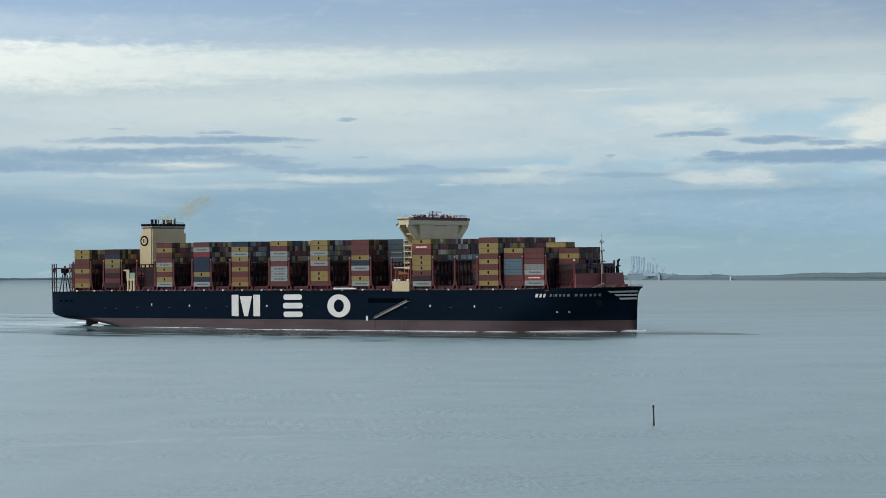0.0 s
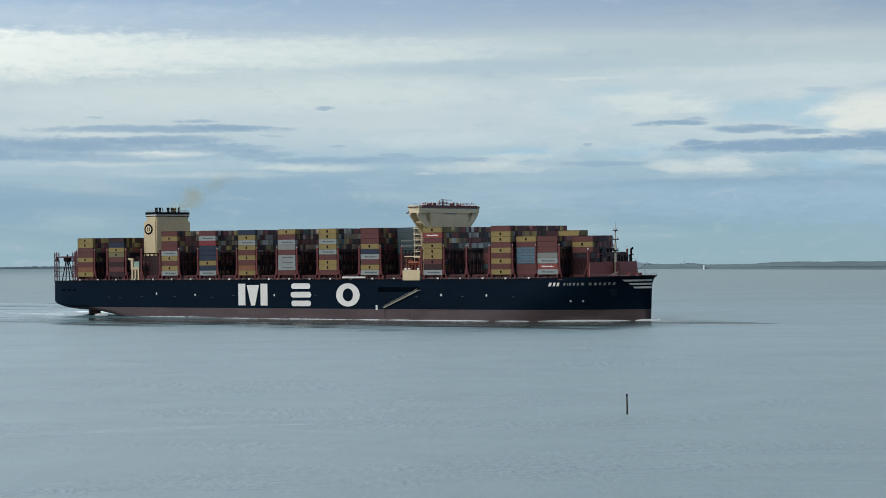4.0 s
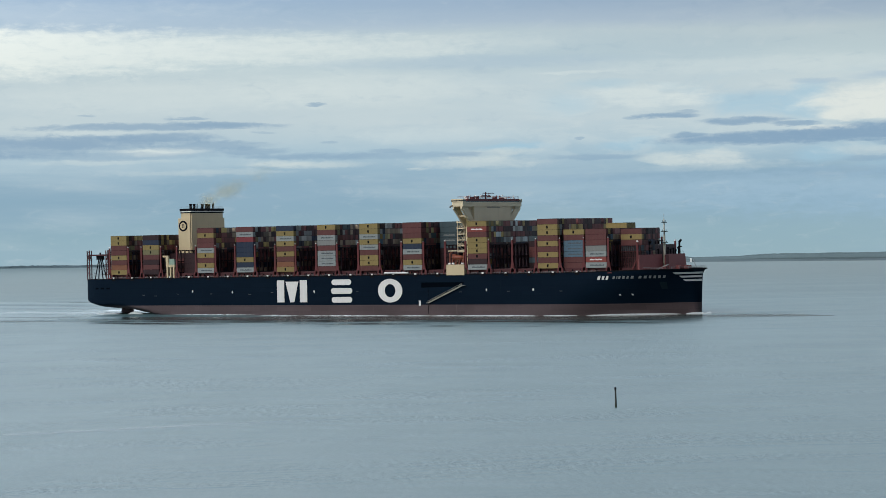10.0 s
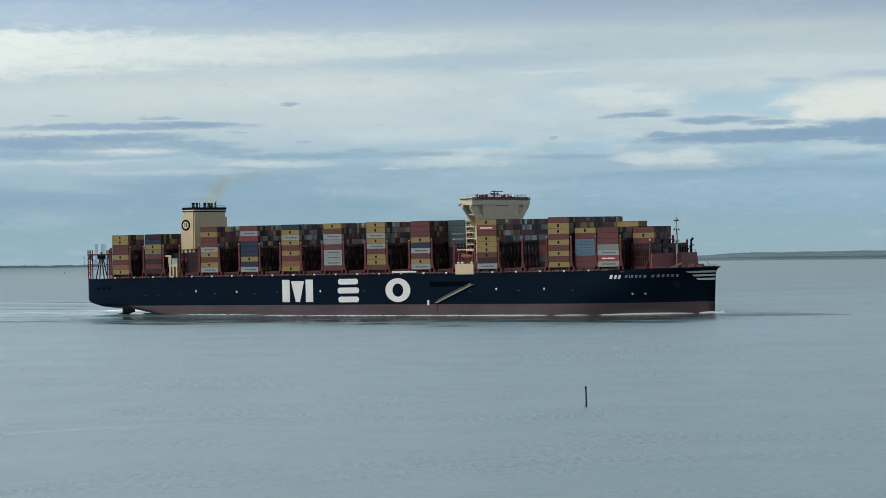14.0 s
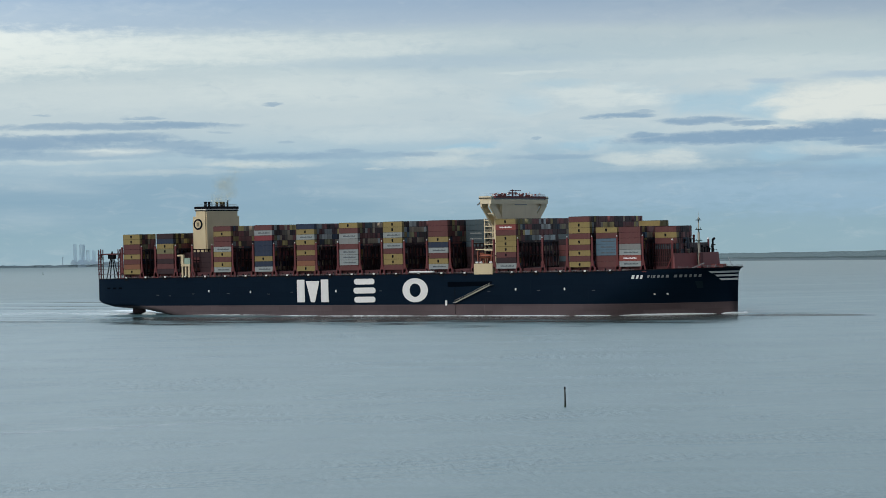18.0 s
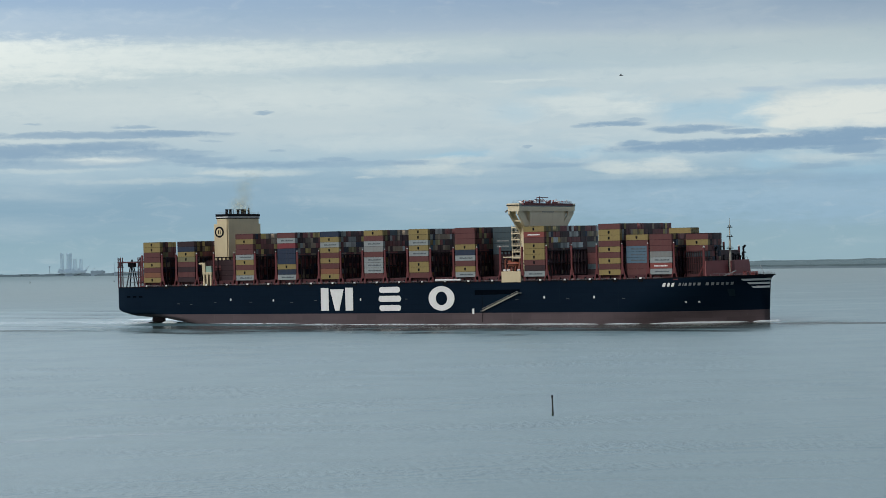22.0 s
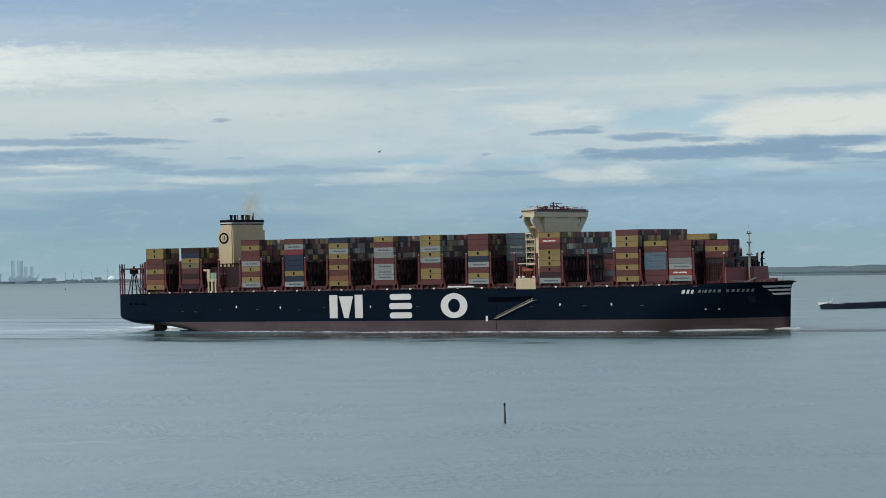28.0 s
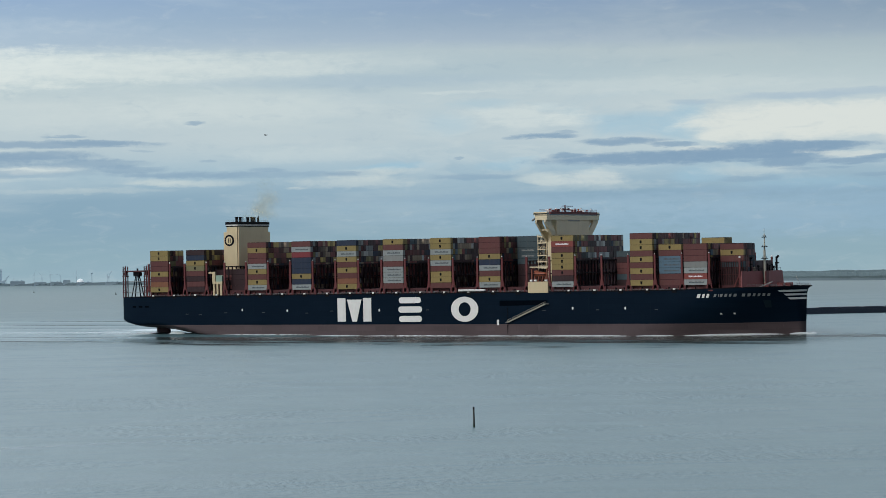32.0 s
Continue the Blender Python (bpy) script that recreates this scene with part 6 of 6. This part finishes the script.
def tower(height, jib):
    def make(ob, m):
        bm = bmesh.new()
        for s in (-1, 1):
            beam(bm, (s * 2.2, 0, 0), (s * 0.5, 0, height * 0.6), 0.7, 0.7)
        quad_box(bm, -2.4, 2.4, -2, 2, height * 0.55, height * 0.62)
        part("portal", bm, m, ob)
        bm = bmesh.new()
        beam(bm, (0, 0, height * 0.6), (jib, 0, height), 0.9, 0.9)
        beam(bm, (0, 0, height * 0.6), (-jib * 0.4, 0, height * 0.72), 0.9, 0.9)
        beam(bm, (-jib * 0.4, 0, height * 0.72), (jib * 0.9, 0, height * 0.97), 0.35, 0.35)
        part("jib", bm, m, ob)
    return make


def shed(w, h, roof):
    def make(ob, m):
        bm = bmesh.new()
        quad_box(bm, -w / 2, w / 2, -8, 8, 0, h)
        part("wall", bm, m, ob)
        bm = bmesh.new()
        prism(bm, [(-w / 2 - 0.5, h), (w / 2 + 0.5, h), (w / 2 - 1, h + roof), (-w / 2 + 1, h + roof)], -8.5, 8.5)
        part("roof", bm, m, ob)
        for i in range(int(w // 9)):
            bm = bmesh.new()
            x = -w / 2 + 4 + i * 9
            quad_box(bm, x - 1.5, x + 1.5, -3, 3, h + roof, h + roof + 0.4 + 0.5 * (i % 3))
            part("roof_vent", bm, m, ob)
    return make


def turbine(height, turn):
    def make(ob, m):
        bm = bmesh.new()
        rod(bm, (0, 0, 0), (0, 0, height), 0.7, 0.4, n=10)
        part("tower", bm, m, ob)
        for k in range(3):
            a = radians(turn + 120 * k)
            bm = bmesh.new()
            beam(bm, (0, -1.5, height), (height * 0.5 * math.sin(a), -1.5, height + height * 0.5 * math.cos(a)), 0.45, 0.2)
            part("blade", bm, m, ob)
        bm = bmesh.new()
        quad_box(bm, -0.6, 0.6, -1.6, 2.2, height - 0.6, height + 0.6)
        part("nacelle", bm, m, ob)
    return make


def dome(rad):
    def make(ob, m):
        bm = bmesh.new()
        bmesh.ops.create_uvsphere(bm, u_segments=16, v_segments=10, radius=rad, matrix=Matrix.Translation((0, 0, rad * 0.8)))
        part("shell", bm, m, ob, smooth=True)
        bm = bmesh.new()
        rod(bm, (0, 0, 0), (0, 0, rad * 0.5), rad * 0.95, n=16)
        part("base", bm, F_STEEL, ob)
    return make


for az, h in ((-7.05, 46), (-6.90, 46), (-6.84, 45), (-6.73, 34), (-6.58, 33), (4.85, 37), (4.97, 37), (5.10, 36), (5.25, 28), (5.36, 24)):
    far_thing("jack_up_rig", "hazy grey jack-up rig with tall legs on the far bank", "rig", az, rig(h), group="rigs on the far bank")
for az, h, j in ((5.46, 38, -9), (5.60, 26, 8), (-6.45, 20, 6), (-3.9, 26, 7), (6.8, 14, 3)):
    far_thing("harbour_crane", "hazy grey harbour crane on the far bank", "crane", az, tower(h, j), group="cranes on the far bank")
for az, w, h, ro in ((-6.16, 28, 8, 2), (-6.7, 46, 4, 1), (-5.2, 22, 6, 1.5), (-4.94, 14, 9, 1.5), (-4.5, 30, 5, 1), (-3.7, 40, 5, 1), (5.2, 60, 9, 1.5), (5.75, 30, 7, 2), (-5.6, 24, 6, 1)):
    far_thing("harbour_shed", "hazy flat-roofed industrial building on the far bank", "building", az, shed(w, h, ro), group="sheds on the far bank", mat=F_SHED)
far_thing("white_tower", "small white tower on the far dyke", "tower", 7.31, shed(2, 5, 0.8), -2, mat=F_PALE)
far_thing("white_tower", "small grey tower on the far dyke", "tower", 5.50, shed(2.5, 9, 1.0), -2, mat=F_STEEL)
far_thing("storage_dome", "white storage dome on the far bank", "dome", -4.60, dome(7), mat=F_PALE)
def beacon(height):
    def make(ob, m):
        bm = bmesh.new()
        rod(bm, (0, 0, 0), (0, 0, height), 0.75, 0.5, n=10)
        part("mast", bm, m, ob)
        bm = bmesh.new()
        rod(bm, (0, 0, height - 0.4), (0, 0, height + 1.6), 1.7, 1.4, n=12)
        part("head", bm, m, ob)
    return make


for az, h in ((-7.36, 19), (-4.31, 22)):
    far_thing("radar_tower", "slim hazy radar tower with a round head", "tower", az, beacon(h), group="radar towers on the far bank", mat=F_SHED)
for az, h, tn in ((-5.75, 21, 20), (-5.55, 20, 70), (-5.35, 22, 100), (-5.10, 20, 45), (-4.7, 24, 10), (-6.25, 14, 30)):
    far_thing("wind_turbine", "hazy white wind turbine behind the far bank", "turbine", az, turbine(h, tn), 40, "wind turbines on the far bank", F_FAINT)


# ---------------------------------------------------------------- what moves
def motions():
    rows = []
    for t in (0.0, 8.0, 16.0, 24.0, 32.0):
        a = -33.680 - 0.01363 * t
        m = radians(-33.680 - 0.01363 * t / 2)
        rows.append((t, pose(-226.87 + 6.1708 * t * math.cos(m), 1411.48 + 6.1708 * t * math.sin(m), 0, 0, 0, a)))
    for ob in (ship, wake, smoke):
        walk(ob, rows)
    for ob, place in CARGO:
        walk(ob, [(t, m @ place) for t, m in rows])
    for ob, *way in PUFFS:
        walk(ob, smoke_rows(*way))
    walk(barge, [(t, pose(334.0 - 3.3 * (t - 28.0), 1408.0, 0, 0, 0, 180)) for t in (0, 8, 16, 24, 32)])
    walk(sky, [(t, pose(*EYE, 0, 0, -0.024 * t)) for t in (0, 8, 16, 24, 32)])
    walk(gull, [
        (0.0, pose(504.0, 396.0, 70.9, 10, 0, 170)), (17.0, pose(146.4, 434.4, 71.5, 12, 0, 172)), (18.6, pose(111.0, 441.6, 72.2, 30, 0, 172)), (19.0, pose(103.0, 443.2, 72.5, 72, 0, 172)), (19.5, pose(92.9, 445.3, 72.4, -12, 0, 172)),
        (20.0, pose(84.0, 447.0, 73.7, 10, 0, 172)), (20.5, pose(76.4, 448.3, 75.0, -8, 0, 172)), (21.0, pose(70.1, 449.3, 75.5, 12, 0, 174)),
        (21.5, pose(63.6, 450.2, 75.0, -10, 0, 174)), (22.0, pose(57.5, 451.1, 75.2, 8, 0, 175)), (22.5, pose(51.4, 451.7, 77.4, -25, 0, 175)),
        (23.0, pose(46.1, 452.3, 76.8, -76, 0, 175)), (23.5, pose(42.8, 452.8, 75.1, -30, 5, 176)), (24.0, pose(40.6, 453.1, 72.1, 0, 8, 176)),
        (24.5, pose(38.3, 453.6, 69.2, 0, 8, 176)), (25.0, pose(35.4, 454.0, 66.5, -5, 8, 176)), (25.5, pose(32.8, 454.3, 63.6, 5, 8, 176)),
        (27.5, pose(22.2, 470.0, 61.2, 0, 0, 150)), (28.0, pose(19.1, 480.0, 63.4, -15, 0, 150)), (28.5, pose(16.9, 490.0, 65.3, 75, 0, 150)),
        (29.0, pose(16.1, 500.0, 66.4, 10, 0, 150)), (30.5, pose(9.8, 530.0, 69.8, 0, 0, 150)), (32.0, pose(1.4, 560.0, 72.5, 0, 0, 150))])
    walk(swallow_late, [
        (0.0, pose(33.4, 39.8, 42.3, 0, -25, 160)), (20.0, pose(26.0, 45.0, 42.3, 0, -25, 160)), (21.6, pose(17.8, 48.9, 42.3, 0, -25, 160)), (22.0, pose(14.2, 50.0, 42.8, 0, -25, 160)), (22.2, pose(11.1, 50.7, 43.2, 0, -25, 160)),
        (22.4, pose(8.8, 51.1, 44.7, 0, -25, 160)), (22.7, pose(7.7, 51.3, 45.9, 0, -25, 160)), (23.0, pose(6.8, 51.3, 46.9, 0, -25, 160)), (23.5, pose(4.0, 51.3, 49.0, 0, -25, 160)), (26.0, pose(-1.6, 47.5, 62.5, 0, -25, 160)), (32.0, pose(-21.3, 36.9, 71.2, 0, -25, 160))])
    walk(swallow, [
        (0.0, pose(-51.89, 29.96, 44.51, 0, 0, 20)), (7.3, pose(-30.0, 51.95, 40.33, 0, 0, 20)), (7.8, pose(-7.6, 59.5, 42.3, 0, 0, 20)), (8.0, pose(-4.5, 59.7, 45.7, 0, 0, 20)),
        (8.3, pose(1.03, 59.25, 50.76, 0, 0, 20)), (9.0, pose(7.94, 56.51, 59.92, 0, 0, 20)), (15.5, pose(17.63, 54.27, 59.92, 0, 0, 20)), (16.5, pose(3.4, 59.7, 46.6, 0, 0, 20)),
        (16.7, pose(1.9, 59.7, 46.8, 0, 0, 20)), (16.9, pose(0.6, 59.8, 46.6, 0, 0, 20)), (17.0, pose(0.6, 59.8, 45.8, 0, 0, 20)), (17.1, pose(0.4, 59.9, 45.3, 0, 0, 20)),
        (17.3, pose(0.3, 59.8, 45.6, 0, 0, 20)), (17.5, pose(-1.0, 59.8, 46.0, 0, 0, 20)), (18.0, pose(-8.2, 58.32, 52.82, 0, 0, 20)), (19.0, pose(-19.73, 54.2, 57.91, 0, 0, 20)),
        (32.0, pose(-48.83, 28.19, 61.9, 0, 0, 20))])


motions()
